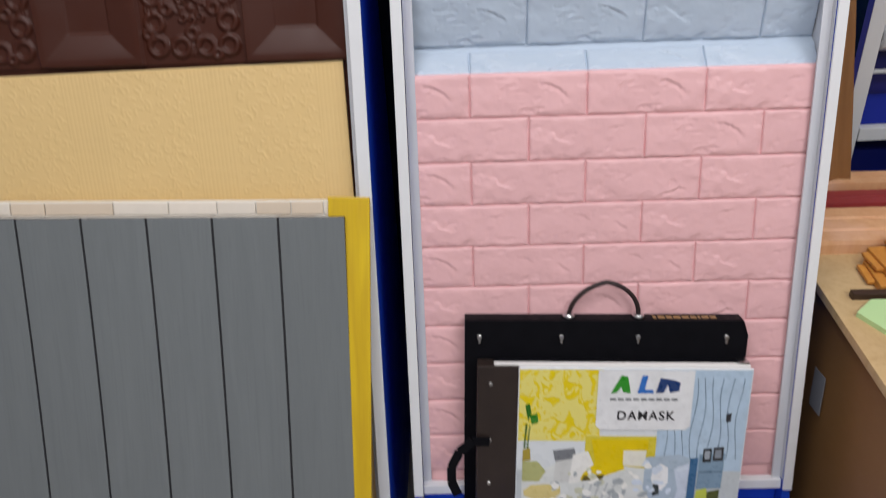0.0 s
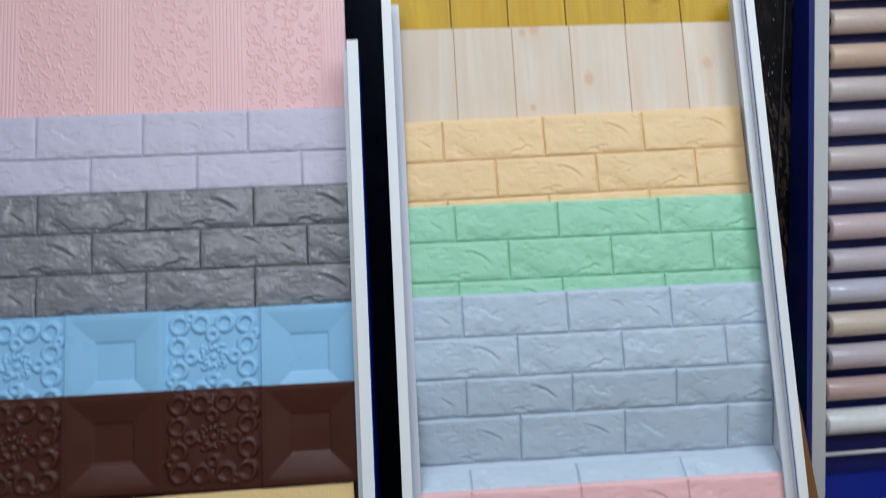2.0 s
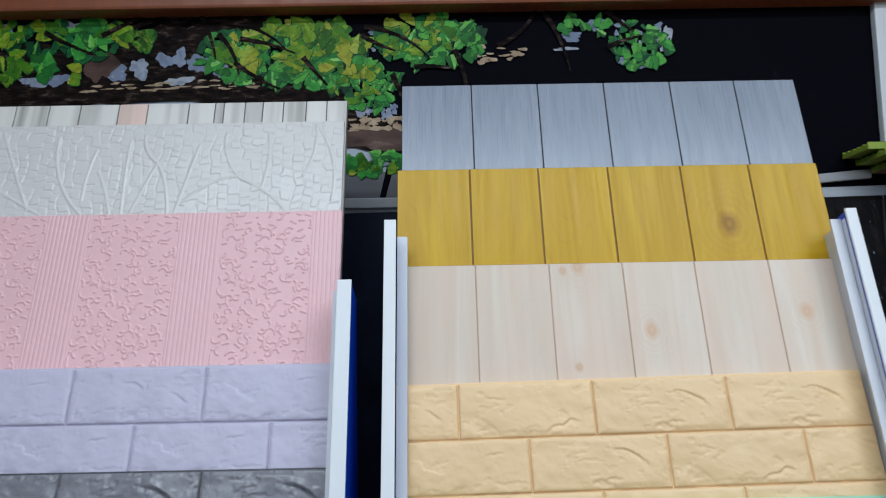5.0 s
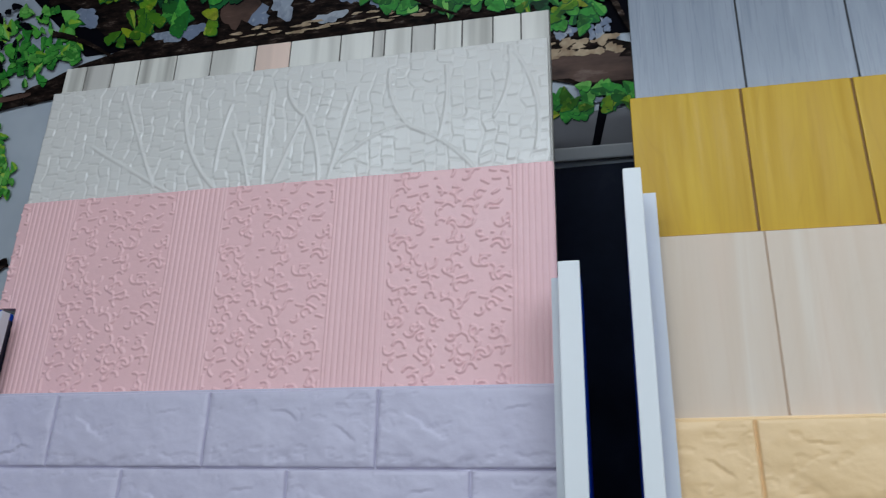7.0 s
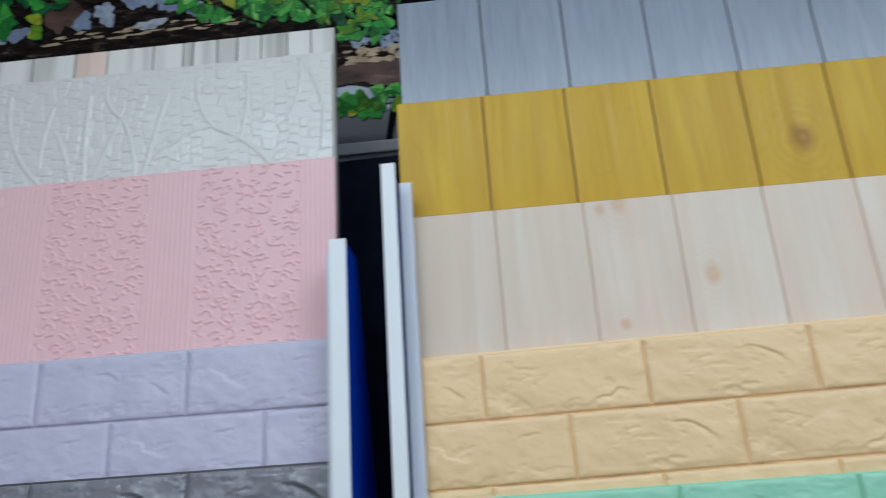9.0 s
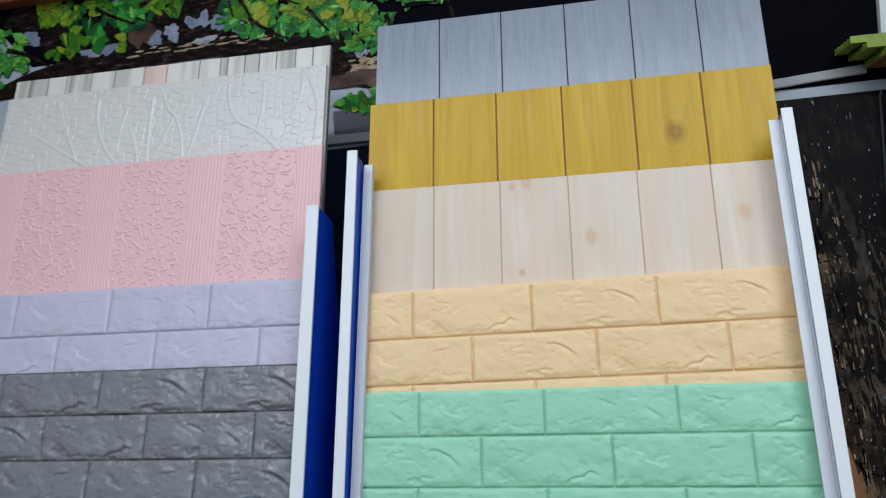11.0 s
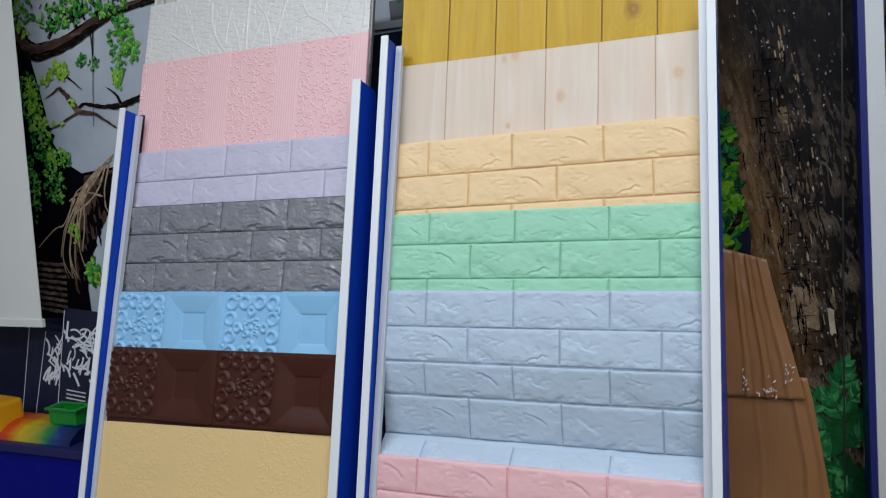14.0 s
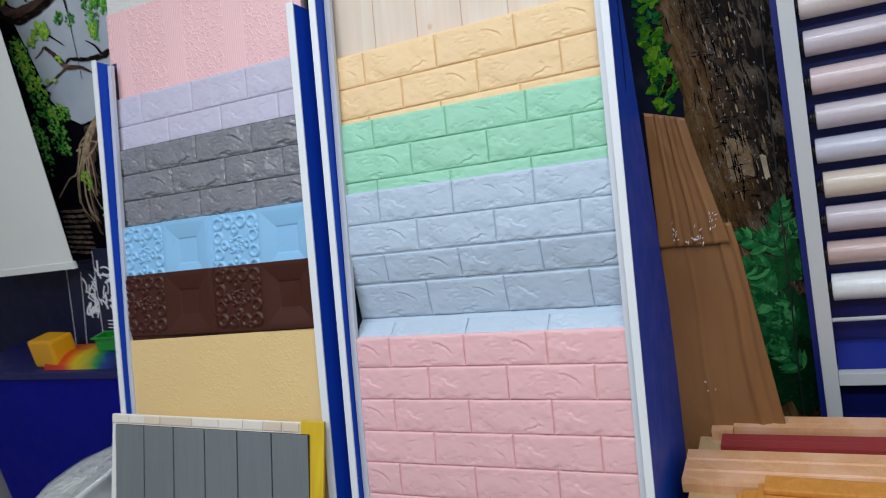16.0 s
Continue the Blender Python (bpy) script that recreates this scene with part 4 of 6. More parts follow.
sky_print = Nodes("mural_sky_print")
sky_print = sky_print.done(sky_print.ramp(sky_print.noise(3, 5), [(0.3, lin(170, 180, 194)), (0.55, lin(194, 202, 212)), (0.8, lin(215, 221, 226))]), 0.45, gloss=0.2)
night_print = Nodes("mural_dark_print")
night_print = night_print.done(night_print.mix(night_print.ramp(night_print.noise(46, 4, (1, 1, 0.5)), [(0.70, 0.0), (0.80, 0.4)]), (0.003, 0.003, 0.006), (0.05, 0.052, 0.058)), 0.6, gloss=0.03)
navy_print = Nodes("mural_navy_print")
navy_print = navy_print.done(navy_print.ramp(navy_print.noise(10, 4), [(0.3, (0.006, 0.008, 0.020)), (0.6, (0.012, 0.018, 0.040)), (0.8, (0.03, 0.04, 0.06))]), 0.45, gloss=0.12)
blue_night = plain("mural_deep_blue_print", (0.003, 0.005, 0.036), 0.6, 0.15)
bark = Nodes("mural_bark_print")
bend_at = bark.add("ShaderNodeMapping")
bark.put(bark.co, bend_at.inputs[0])
bend_at.inputs["Rotation"].default_value = (0, radians(11), 0)
at = bend_at.outputs[0]
tone = bark.ramp(bark.noise(15, 7, (1.5, 1, 0.5), 0.68, 0.6, at=at), [(0.38, (0.006, 0.005, 0.004)), (0.50, (0.034, 0.022, 0.015)), (0.62, (0.065, 0.042, 0.028)), (0.76, (0.15, 0.105, 0.072))])
split = bark.add("ShaderNodeSeparateXYZ")
bark.put(bark.co, split.inputs[0])
wander = bark.math("MULTIPLY", bark.math("SUBTRACT", bark.noise(9, 5, (1, 1, 0.5)), 0.5), 0.12)
along_x = bark.math("ADD", bark.math("ADD", split.outputs[0], wander), bark.math("MULTIPLY", bark.math("SUBTRACT", split.outputs[2], 1.57), 0.16))
brown = bark.ramp(bark.noise(30, 5, (2.0, 1, 0.16), at=at), [(0.30, (0.045, 0.022, 0.009)), (0.50, (0.150, 0.080, 0.030)), (0.70, (0.29, 0.18, 0.085))])
tone = bark.mix(bark.ramp(along_x, [(0.60, 0.95), (0.655, 0.75), (0.70, 0.0)]), tone, brown)
tone = bark.mix(bark.ramp(along_x, [(0.70, 0.0), (0.80, 0.85)]), tone, (0.005, 0.005, 0.006))
# bark print has fewer flecks and gets darker towards the top
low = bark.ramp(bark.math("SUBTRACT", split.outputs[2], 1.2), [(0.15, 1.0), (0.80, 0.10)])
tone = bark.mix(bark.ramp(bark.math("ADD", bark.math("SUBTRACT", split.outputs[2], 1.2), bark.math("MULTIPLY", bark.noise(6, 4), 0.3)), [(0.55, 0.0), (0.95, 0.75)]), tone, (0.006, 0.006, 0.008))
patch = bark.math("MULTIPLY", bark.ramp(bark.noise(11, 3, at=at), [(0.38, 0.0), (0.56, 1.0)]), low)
fleck = bark.ramp(bark.noise(48, 4, (1.6, 1, 0.42), 0.6, 0.8, at=at), [(0.49, 0.0), (0.53, 1.0)])
tone = bark.mix(bark.math("MULTIPLY", bark.math("MULTIPLY", fleck, patch), 0.45), tone, bark.ramp(bark.noise(20, 3), [(0.3, (0.17, 0.115, 0.072)), (0.7, (0.44, 0.35, 0.26))]))
# white flecks put the glossy print's glints into its colour
glint = bark.ramp(bark.noise(95, 4, (1.7, 1, 0.5), 0.6, 0.6, at=at), [(0.665, 0.0), (0.70, 1.0)])
tone = bark.mix(bark.math("MULTIPLY", glint, 0.75), tone, (0.50, 0.49, 0.48))
jolt = bark.add("ShaderNodeVectorMath", operation="ADD")
bark.put(at, jolt.inputs[0])
shift = bark.add("ShaderNodeCombineXYZ")
bark.put(bark.math("MULTIPLY", bark.noise(30, 4), 0.05), shift.inputs[0])
bark.put(bark.math("MULTIPLY", bark.noise(24, 4, (1.3, 1, 0.9)), 0.07), shift.inputs[2])
bark.put(shift.outputs[0], jolt.inputs[1])
crack = bark.voronoi(40, (1.5, 1, 0.38), "DISTANCE_TO_EDGE", jolt.outputs[0]).outputs["Distance"]
tone = bark.mix(bark.ramp(crack, [(0.0, 0.5), (0.06, 0.0)]), tone, (0.008, 0.006, 0.005))
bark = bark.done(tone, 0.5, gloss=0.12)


def leaf_print(name, stops):
    n = Nodes(name)
    isl = n.add("ShaderNodeNewGeometry").outputs["Random Per Island"]
    col = n.ramp(n.math("ADD", n.math("MULTIPLY", isl, 0.60), n.math("MULTIPLY", n.noise(11, 3), 0.50)), [(0.1 + 0.75 * p, c) for p, c in stops])
    col = n.mix(n.ramp(n.noise(48, 4, distort=1.0), [(0.46, 0.0), (0.64, 0.42)]), col, dim(stops[0][1], 0.6))
    col = n.mix(n.ramp(n.noise(95, 3, distort=0.5), [(0.58, 0.0), (0.72, 0.45)]), col, dim(stops[-1][1], 1.2))
    return n.done(col, 0.45, gloss=0.15)


leaf_bright = leaf_print("mural_bright_leaf_print", [(0.0, lin(26, 64, 14)), (0.3, lin(52, 108, 22)), (0.6, lin(88, 142, 26)), (0.85, lin(140, 162, 30)), (1.0, lin(176, 172, 60))])
leaf_green = leaf_print("mural_green_leaf_print", [(0.0, lin(22, 66, 26)), (0.4, lin(38, 116, 44)), (0.75, lin(62, 156, 60)), (1.0, lin(104, 186, 70))])
leaf_deep = leaf_print("mural_deep_leaf_print", [(0.0, lin(8, 40, 22)), (0.5, lin(16, 72, 40)), (1.0, lin(30, 110, 56))])
lit_bright = leaf_print("mural_bright_lit_leaf_print", [(0.0, lin(48, 100, 20)), (0.4, lin(84, 144, 28)), (0.75, lin(132, 170, 36)), (1.0, lin(186, 192, 84))])
lit_green = leaf_print("mural_green_lit_leaf_print", [(0.0, lin(44, 108, 40)), (0.4, lin(72, 154, 60)), (0.75, lin(108, 188, 82)), (1.0, lin(150, 212, 114))])
lit_deep = leaf_print("mural_deep_lit_leaf_print", [(0.0, lin(16, 66, 34)), (0.5, lin(30, 100, 52)), (1.0, lin(56, 140, 70))])
fresh_leaf = leaf_print("mural_fresh_leaf_print", [(0.0, lin(96, 150, 44)), (0.4, lin(138, 184, 52)), (0.8, lin(172, 208, 76)), (1.0, lin(200, 222, 124))])
rich_leaf = leaf_print("mural_rich_leaf_print", [(0.0, lin(30, 80, 12)), (0.4, lin(60, 124, 18)), (0.8, lin(92, 156, 30)), (1.0, lin(124, 172, 40))])
rich_lit = leaf_print("mural_rich_lit_leaf_print", [(0.0, lin(34, 88, 14)), (0.5, lin(66, 130, 20)), (1.0, lin(120, 170, 44))])
fern_green = leaf_print("mural_fern_print", [(0.0, lin(12, 60, 34)), (0.4, lin(26, 104, 58)), (0.75, lin(48, 142, 80)), (1.0, lin(92, 184, 110))])
scrap_print = leaf_print("mural_sky_gap_glint_print", [(0.0, lin(110, 122, 146)), (0.5, lin(136, 148, 172)), (1.0, lin(176, 182, 192))])
dark_wood_print = Nodes("mural_branch_print")
dark_wood_print = dark_wood_print.done(dark_wood_print.ramp(dark_wood_print.noise(60, 6, (0.5, 1, 1.6), 0.65), [(0.40, (0.004, 0.003, 0.003)), (0.56, (0.020, 0.012, 0.010)), (0.66, (0.085, 0.062, 0.05)), (0.76, (0.34, 0.31, 0.30))]), 0.6, gloss=0.05)
brown_wood_print = Nodes("mural_brown_branch_print")
brown_wood_print = brown_wood_print.done(brown_wood_print.ramp(brown_wood_print.noise(24, 5, (0.5, 1, 1.6)), [(0.3, (0.03, 0.014, 0.010)), (0.6, (0.11, 0.06, 0.045)), (0.8, (0.30, 0.22, 0.18))]), 0.45, gloss=0.2)
step_print = Nodes("mural_step_print")
step_print = step_print.done(step_print.ramp(step_print.noise(26, 4, (1, 1, 2)), [(0.35, lin(60, 46, 40)), (0.7, lin(146, 124, 108))]), 0.45, gloss=0.2)
root_print = Nodes("mural_root_print")
root_print = root_print.done(root_print.ramp(root_print.noise(40, 4), [(0.3, lin(134, 106, 80)), (0.7, lin(206, 184, 154))]), 0.45, gloss=0.2)

mural = solid("mural", box((ROOM_W, WALL - 0.0022, 0.0), (0.866, WALL - 0.0002, 2.535)), sky_print, "glossy printed forest mural on the wall", "mural", kind="structure")


def ink(name, shapes, material, depth, label=""):
    """Flat printed shapes (lists of x, z) on the mural."""
    bm = bmesh.new()
    for k, pts in enumerate(shapes):
        bm.faces.new([bm.verts.new((x, WALL - 0.0024 - depth * 0.0006 - (k % 40) * 0.000012, z)) for x, z in (hung(*p) for p in pts)])
    for f in bm.faces:
        f.normal_update()
        if f.normal.y > 0:
            f.normal_flip()
    return part(name, bm, material, mural, label)


def leaf(x, z, s, a, rs):
    """A lobed leaf along the way a: its outline, the lit half beside the rib, and its middle."""
    n, lobes, deep = 9, rs.choice((2, 3, 3)), rs.uniform(0.25, 0.5)
    w, curl = rs.uniform(0.45, 0.80) * s, rs.uniform(-0.35, 0.35)
    one = []
    for i in range(n * lobes + 1):
        q = i / (n * lobes)
        lobe = abs(math.sin(math.pi * lobes * q)) ** 0.6
        half = w * math.sin(math.pi * min(1.0, 0.10 + 0.90 * q) ** 0.85) ** 0.7 * (1 - deep + deep * lobe)
        one.append((2.0 * s * (q - 0.5) + 0.25 * s * deep * math.cos(2 * math.pi * lobes * q), half, curl * s * q * q))

    def put(u, v):
        return (x + u * math.cos(a) - v * math.sin(a), z + u * math.sin(a) + v * math.cos(a))
    up, down, rib = [put(u, v + c) for u, v, c in one], [put(u, c - v) for u, v, c in one], [put(u, c) for u, v, c in one]
    lit = up if sum(p[1] for p in up) > sum(p[1] for p in down) else down
    return up + list(reversed(down[1:-1])), lit + list(reversed(rib[1:-1])), (x, z)


def foliage(name, leaves, materials, depth):
    """Printed leaves, each with a dark edge below it and a lit half."""
    bm = bmesh.new()
    for k, (outline, lit, (cx, cz)) in enumerate(leaves):
        y = WALL - 0.0024 - depth * 0.0006 - (k % 55) * 0.000009
        edge = [(cx + (px - cx) * 1.04 + 0.0008, cz + (pz - cz) * 1.04 - 0.0010) for px, pz in outline]
        for pts, slot, lift in ((edge, 1, 0.0), (outline, 0, 0.000003), (lit, 2, 0.000006))[:3 if k % 5 < 2 else 2]:
            f = bm.faces.new([bm.verts.new((px, y - lift, pz)) for px, pz in (hung(*p) for p in pts)])
            f.material_index = slot
            f.normal_update()
            if f.normal.y > 0:
                f.normal_flip()
    o = part(name, bm, materials[0], mural)
    for m in materials[1:]:
        o.data.materials.append(m)
    return o


def clump(rs, cx, cz, rx, rz, n, s0, s1):
    out = []
    for _ in range(n):
        t, q = rs.uniform(0, 2 * math.pi), math.sqrt(rs.random())
        out.append(leaf(cx + rx * q * math.cos(t), cz + rz * q * math.sin(t), rs.uniform(s0, s1), rs.uniform(0, 6.28), rs))
    return out


def ribbon(pts, widths, rs, jag=0.15):
    """A branch outline along points with the widths there."""
    line = []
    for (a, wa), (b, wb) in zip(zip(pts, widths), zip(pts[1:], widths[1:])):
        i = pts.index(a)
        before, after = pts[max(i - 1, 0)], pts[min(i + 2, len(pts) - 1)]
        for k in range(7):
            t = k / 7
            mid = [0.5 * (2 * a[q] + (b[q] - before[q]) * t + (2 * before[q] - 5 * a[q] + 4 * b[q] - after[q]) * t * t + (3 * a[q] - before[q] - 3 * b[q] + after[q]) * t ** 3) for q in (0, 1)]
            line.append((mid[0], mid[1], wa + (wb - wa) * t))
    line.append((*pts[-1], widths[-1]))
    quads, prev = [], None
    for i, (x, z, w) in enumerate(line):
        x0, z0, _ = line[max(i - 1, 0)]
        x1, z1, _ = line[min(i + 1, len(line) - 1)]
        d = math.hypot(x1 - x0, z1 - z0) or 1
        nx, nz = -(z1 - z0) / d, (x1 - x0) / d
        u, v = w * (1 + rs.uniform(-jag, jag)), w * (1 + rs.uniform(-jag, jag))
        cur = ((x + nx * u, z + nz * u), (x - nx * v, z - nz * v))
        if prev:
            quads.append([prev[0], prev[1], cur[1], cur[0]])
        prev = cur
    return quads


def along(*pts):
    """Places of the wall, in the print's units."""
    return [unhung(*p) for p in pts]


rs = random.Random(12)
# dark ground of the crown, the shaded part and the trunk
ink("dark_crown", [[(-1.15, 2.52), (-1.02, 2.37), (-0.75, 2.37), (-0.45, 2.36), (-0.30, 2.30), (0.05, 2.28), (0.42, 2.30), (0.46, 2.52)]], night_print, 1)
ink("dark_field", [rect(0.40, 2.12, 0.86, 2.52)], night_print, 2)
ink("navy_field", [rect(-0.95, 0.0, 0.86, 2.100)], navy_print, 1)
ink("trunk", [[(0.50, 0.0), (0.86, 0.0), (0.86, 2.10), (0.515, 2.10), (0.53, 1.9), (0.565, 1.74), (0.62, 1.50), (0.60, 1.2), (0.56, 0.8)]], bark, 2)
ink("leaf_ground", [[(0.50, 1.75), (0.565, 1.75), (0.590, 1.66), (0.618, 1.50), (0.60, 1.30), (0.50, 1.30)]], navy_print, 3)
# branches
ink("branch", ribbon([*along((-1.20, 2.306)), (-0.95, 2.345), (-0.70, 2.372), (-0.45, 2.36), (-0.30, 2.30), (-0.10, 2.235), (0.2, 2.20)],
                     [0.014, 0.028, 0.038, 0.040, 0.045, 0.036, 0.03], rs, 0.10), dark_wood_print, 5)
ink("branch", ribbon(along((-1.83, 2.32), (-1.763, 2.259), (-1.692, 2.208), (-1.546, 2.221), (-1.40, 2.269), (-1.307, 2.294), (-1.177, 2.308)), [0.030, 0.034, 0.030, 0.024, 0.020, 0.014, 0.011], rs, 0.10), dark_wood_print, 6)
ink("branch", ribbon(along((-1.83, 2.332), (-1.763, 2.268), (-1.692, 2.219), (-1.546, 2.231), (-1.40, 2.278), (-1.307, 2.300), (-1.19, 2.313)), [0.018, 0.020, 0.015, 0.010, 0.008, 0.005, 0.003], rs, 0.35), brown_wood_print, 7)
ink("branch", ribbon([(-1.05, 2.52), (-0.95, 2.44), (-0.78, 2.40), (-0.58, 2.44), (-0.40, 2.52)], [0.05, 0.05, 0.045, 0.05, 0.05], rs, 0.3) +
    ribbon([(-0.70, 2.36), (-0.66, 2.45), (-0.55, 2.52)], [0.018, 0.014, 0.010], rs) + ribbon([(-0.52, 2.40), (-0.36, 2.39), (-0.25, 2.33)], [0.012, 0.02, 0.012], rs), dark_wood_print, 5)
def ragged(x, z, rx, rz, rs):
    """A patch of sky between the leaves, with a torn edge."""
    out, k = [], [rs.uniform(0, 6.28) for _ in range(3)]
    for i in range(26):
        t = 2 * math.pi * i / 26
        q = 1 + 0.20 * math.sin(2 * t + k[0]) + 0.16 * math.sin(3 * t + k[1]) + 0.12 * math.sin(7 * t + k[2]) + rs.uniform(-0.08, 0.08)
        out.append((x + rx * q * math.cos(t), z + rz * q * math.sin(t)))
    return out


gaps = []
for gx, gz, rx, rz in ((-0.843, 2.497, 0.034, 0.018), (-0.909, 2.386, 0.028, 0.010), (-0.863, 2.390, 0.021, 0.012), (-0.742, 2.402, 0.022, 0.015), (-0.696, 2.411, 0.020, 0.018), (-0.643, 2.428, 0.017, 0.014),
                       (-0.614, 2.433, 0.015, 0.016), (-0.574, 2.418, 0.023, 0.018), (-0.614, 2.383, 0.026, 0.009), (-0.530, 2.405, 0.014, 0.014), (0.199, 2.464, 0.022, 0.009), (0.187, 2.438, 0.022, 0.004),
                       (0.392, 2.455, 0.014, 0.028), (0.340, 2.403, 0.016, 0.009), (0.301, 2.410, 0.010, 0.007), (0.25, 2.49, 0.02, 0.012), (-1.08, 2.44, 0.03, 0.018), (-1.15, 2.40, 0.03, 0.02), (-0.98, 2.50, 0.02, 0.01)):
    gaps.append(ragged(*unhung(gx, gz), rx, rz, rs))
for gx, gz, rx, rz, n, s0, s1 in ((-0.46, 2.43, 0.10, 0.04, 9, 0.005, 0.012), (-0.200, 2.313, 0.045, 0.012, 14, 0.004, 0.009), (-0.30, 2.46, 0.10, 0.03, 8, 0.004, 0.009), (-0.20, 2.20, 0.05, 0.02, 8, 0.004, 0.008), (0.34, 2.45, 0.05, 0.04, 12, 0.003, 0.008)):
    gaps += [ragged(*unhung(gx + rs.uniform(-rx, rx), gz + rs.uniform(-rz, rz)), rs.uniform(s0, s1), rs.uniform(s0, s1), rs) for _ in range(n)]
ink("sky_gap", gaps, scrap_print, 6)
ink("pale_bark", [ragged(*unhung(-0.208 + rs.uniform(-0.055, 0.055), 2.286 + rs.uniform(-0.018, 0.014)), rs.uniform(0.005, 0.012), rs.uniform(0.002, 0.005), rs) for _ in range(26)] +
    [ragged(*unhung(0.049 + rs.uniform(-0.05, 0.05), 2.430 + rs.uniform(-0.02, 0.016)), rs.uniform(0.005, 0.014), rs.uniform(0.001, 0.004), rs) for _ in range(24)] +
    [ragged(*unhung(-0.60 + rs.uniform(-0.24, 0.14), 2.372 + rs.uniform(-0.012, 0.012)), rs.uniform(0.006, 0.016), rs.uniform(0.001, 0.003), rs) for _ in range(30)], root_print, 8)
ink("brown_bark", [ragged(*unhung(-0.21, 2.252), 0.10, 0.024, rs), ragged(*unhung(-0.78, 2.42), 0.03, 0.035, rs)], brown_wood_print, 7)
ink("far_wall", [[unhung(*p) for p in ((-0.31, 2.130), (-0.10, 2.130), (-0.10, 2.185), (-0.31, 2.185))]], plain("mural_grey_wall_print", lin(104, 104, 110), 0.45, 0.05, 12, 60, 0.0), 7)
ink("post", [[unhung(*p) for p in ((-0.188, 2.196), (-0.174, 2.194), (-0.192, 2.128), (-0.204, 2.128))]], night_print, 8)
ink("twig", ribbon(along((-1.606, 2.076), (-1.568, 2.040), (-1.535, 1.995), (-1.495, 1.980), (-1.454, 1.971), (-1.366, 1.918)), [0.006, 0.010, 0.011, 0.008, 0.006, 0.003], rs, 0.3) +
    ribbon(along((-1.606, 2.076), (-1.640, 2.058), (-1.676, 2.046)), [0.004, 0.003, 0.001], rs, 0.3) +
    ribbon(along((-1.525, 1.985), (-1.579, 1.968), (-1.640, 1.945), (-1.705, 1.937)), [0.005, 0.004, 0.003, 0.001], rs, 0.3), brown_wood_print, 6)
ink("twig", ribbon(along((-1.535, 1.990), (-1.500, 2.010), (-1.450, 2.000), (-1.390, 1.991), (-1.330, 1.990), (-1.240, 2.010)), [0.004, 0.005, 0.006, 0.007, 0.010, 0.009], rs, 0.3) +
    ribbon(along((-1.330, 1.992), (-1.352, 2.030), (-1.390, 2.056)), [0.006, 0.004, 0.001], rs, 0.3) + ribbon(along((-1.600, 2.130), (-1.556, 2.105), (-1.499, 2.059)), [0.003, 0.004, 0.001], rs, 0.3) +
    ribbon(along((-1.413, 2.250), (-1.440, 2.10), (-1.469, 1.932)), [0.0022, 0.0016, 0.0010], rs) + ribbon(along((-1.425, 2.26), (-1.430, 2.17), (-1.437, 2.11)), [0.0030, 0.0020, 0.0010], rs) +
    ribbon(along((-1.555, 2.335), (-1.500, 2.290), (-1.475, 2.250)), [0.003, 0.004, 0.003], rs) + ribbon(along((-1.62, 2.245), (-1.55, 2.33), (-1.53, 2.40)), [0.007, 0.004, 0.003], rs) + ribbon(along((-1.40, 2.28), (-1.37, 2.34), (-1.30, 2.38)), [0.006, 0.004, 0.002], rs), dark_wood_print, 6)
# lower left: dark trunk with ivy, hanging roots, steps, a pale gap
ink("dark_trunk", [along((-2.2, 2.26), (-1.76, 2.25), (-1.721, 2.185), (-1.700, 2.08), (-1.686, 1.997), (-1.682, 1.94), (-1.672, 1.891), (-1.640, 1.84), (-1.603, 1.803), (-1.554, 1.775), (-1.48, 1.782), (-1.25, 1.80),
                          (-1.25, 1.70), (-1.42, 1.70), (-1.445, 1.66), (-1.475, 1.60), (-1.512, 1.575), (-1.545, 1.50), (-1.585, 1.46), (-1.60, 1.36), (-1.60, 1.20), (-2.2, 1.15))], night_print, 3)
ink("brown_trunk", [along((-1.545, 1.765), (-1.46, 1.775), (-1.27, 1.79), (-1.27, 1.71), (-1.43, 1.69), (-1.48, 1.595), (-1.52, 1.56), (-1.57, 1.48), (-1.60, 1.42), (-1.635, 1.33), (-1.665, 1.36), (-1.650, 1.45), (-1.600, 1.60))], brown_wood_print, 4)
ink("bark_shade", [ragged(*unhung(-1.655 + 0.22 * q + rs.gauss(0, 0.022), 1.36 + 0.40 * q + rs.gauss(0, 0.012)), rs.uniform(0.004, 0.012), rs.uniform(0.012, 0.040), rs) for q in (rs.random() for _ in range(70))], night_print, 5)
ink("navy_field", [rect(-2.55, 0.0, -1.43, 1.305)], blue_night, 7)
ink("wall_line", [rect(-1.56, 1.798, -1.05, 1.801)], brown_wood_print, 2)
strands = []
for k in range(10):
    q = rs.random()
    ax, az = -1.385 - 0.085 * q + rs.uniform(-0.01, 0.01), 1.838 - 0.062 * q
    spread, foot = rs.uniform(-0.034, 0.034), rs.choice((1.31, 1.36, 1.45, 1.55, 1.40))
    way = [(ax, az), (-1.500 + 0.5 * spread, 1.760 + rs.uniform(-0.02, 0.015)), (-1.580 + rs.uniform(-0.3, 1) * spread, 1.690 + rs.uniform(-0.02, 0.02)), (-1.640 + spread, 1.590), (-1.676 + 1.2 * spread, 1.480), (-1.672 + 1.2 * spread + rs.uniform(-0.01, 0.03), 1.40), (-1.650 + spread, 1.305)]
    way = [p for p in way if p[1] >= foot]
    strands += ribbon(along(*way), [rs.uniform(0.0020, 0.0042) * (1 - 0.09 * i) for i in range(len(way))], rs, 0.3)
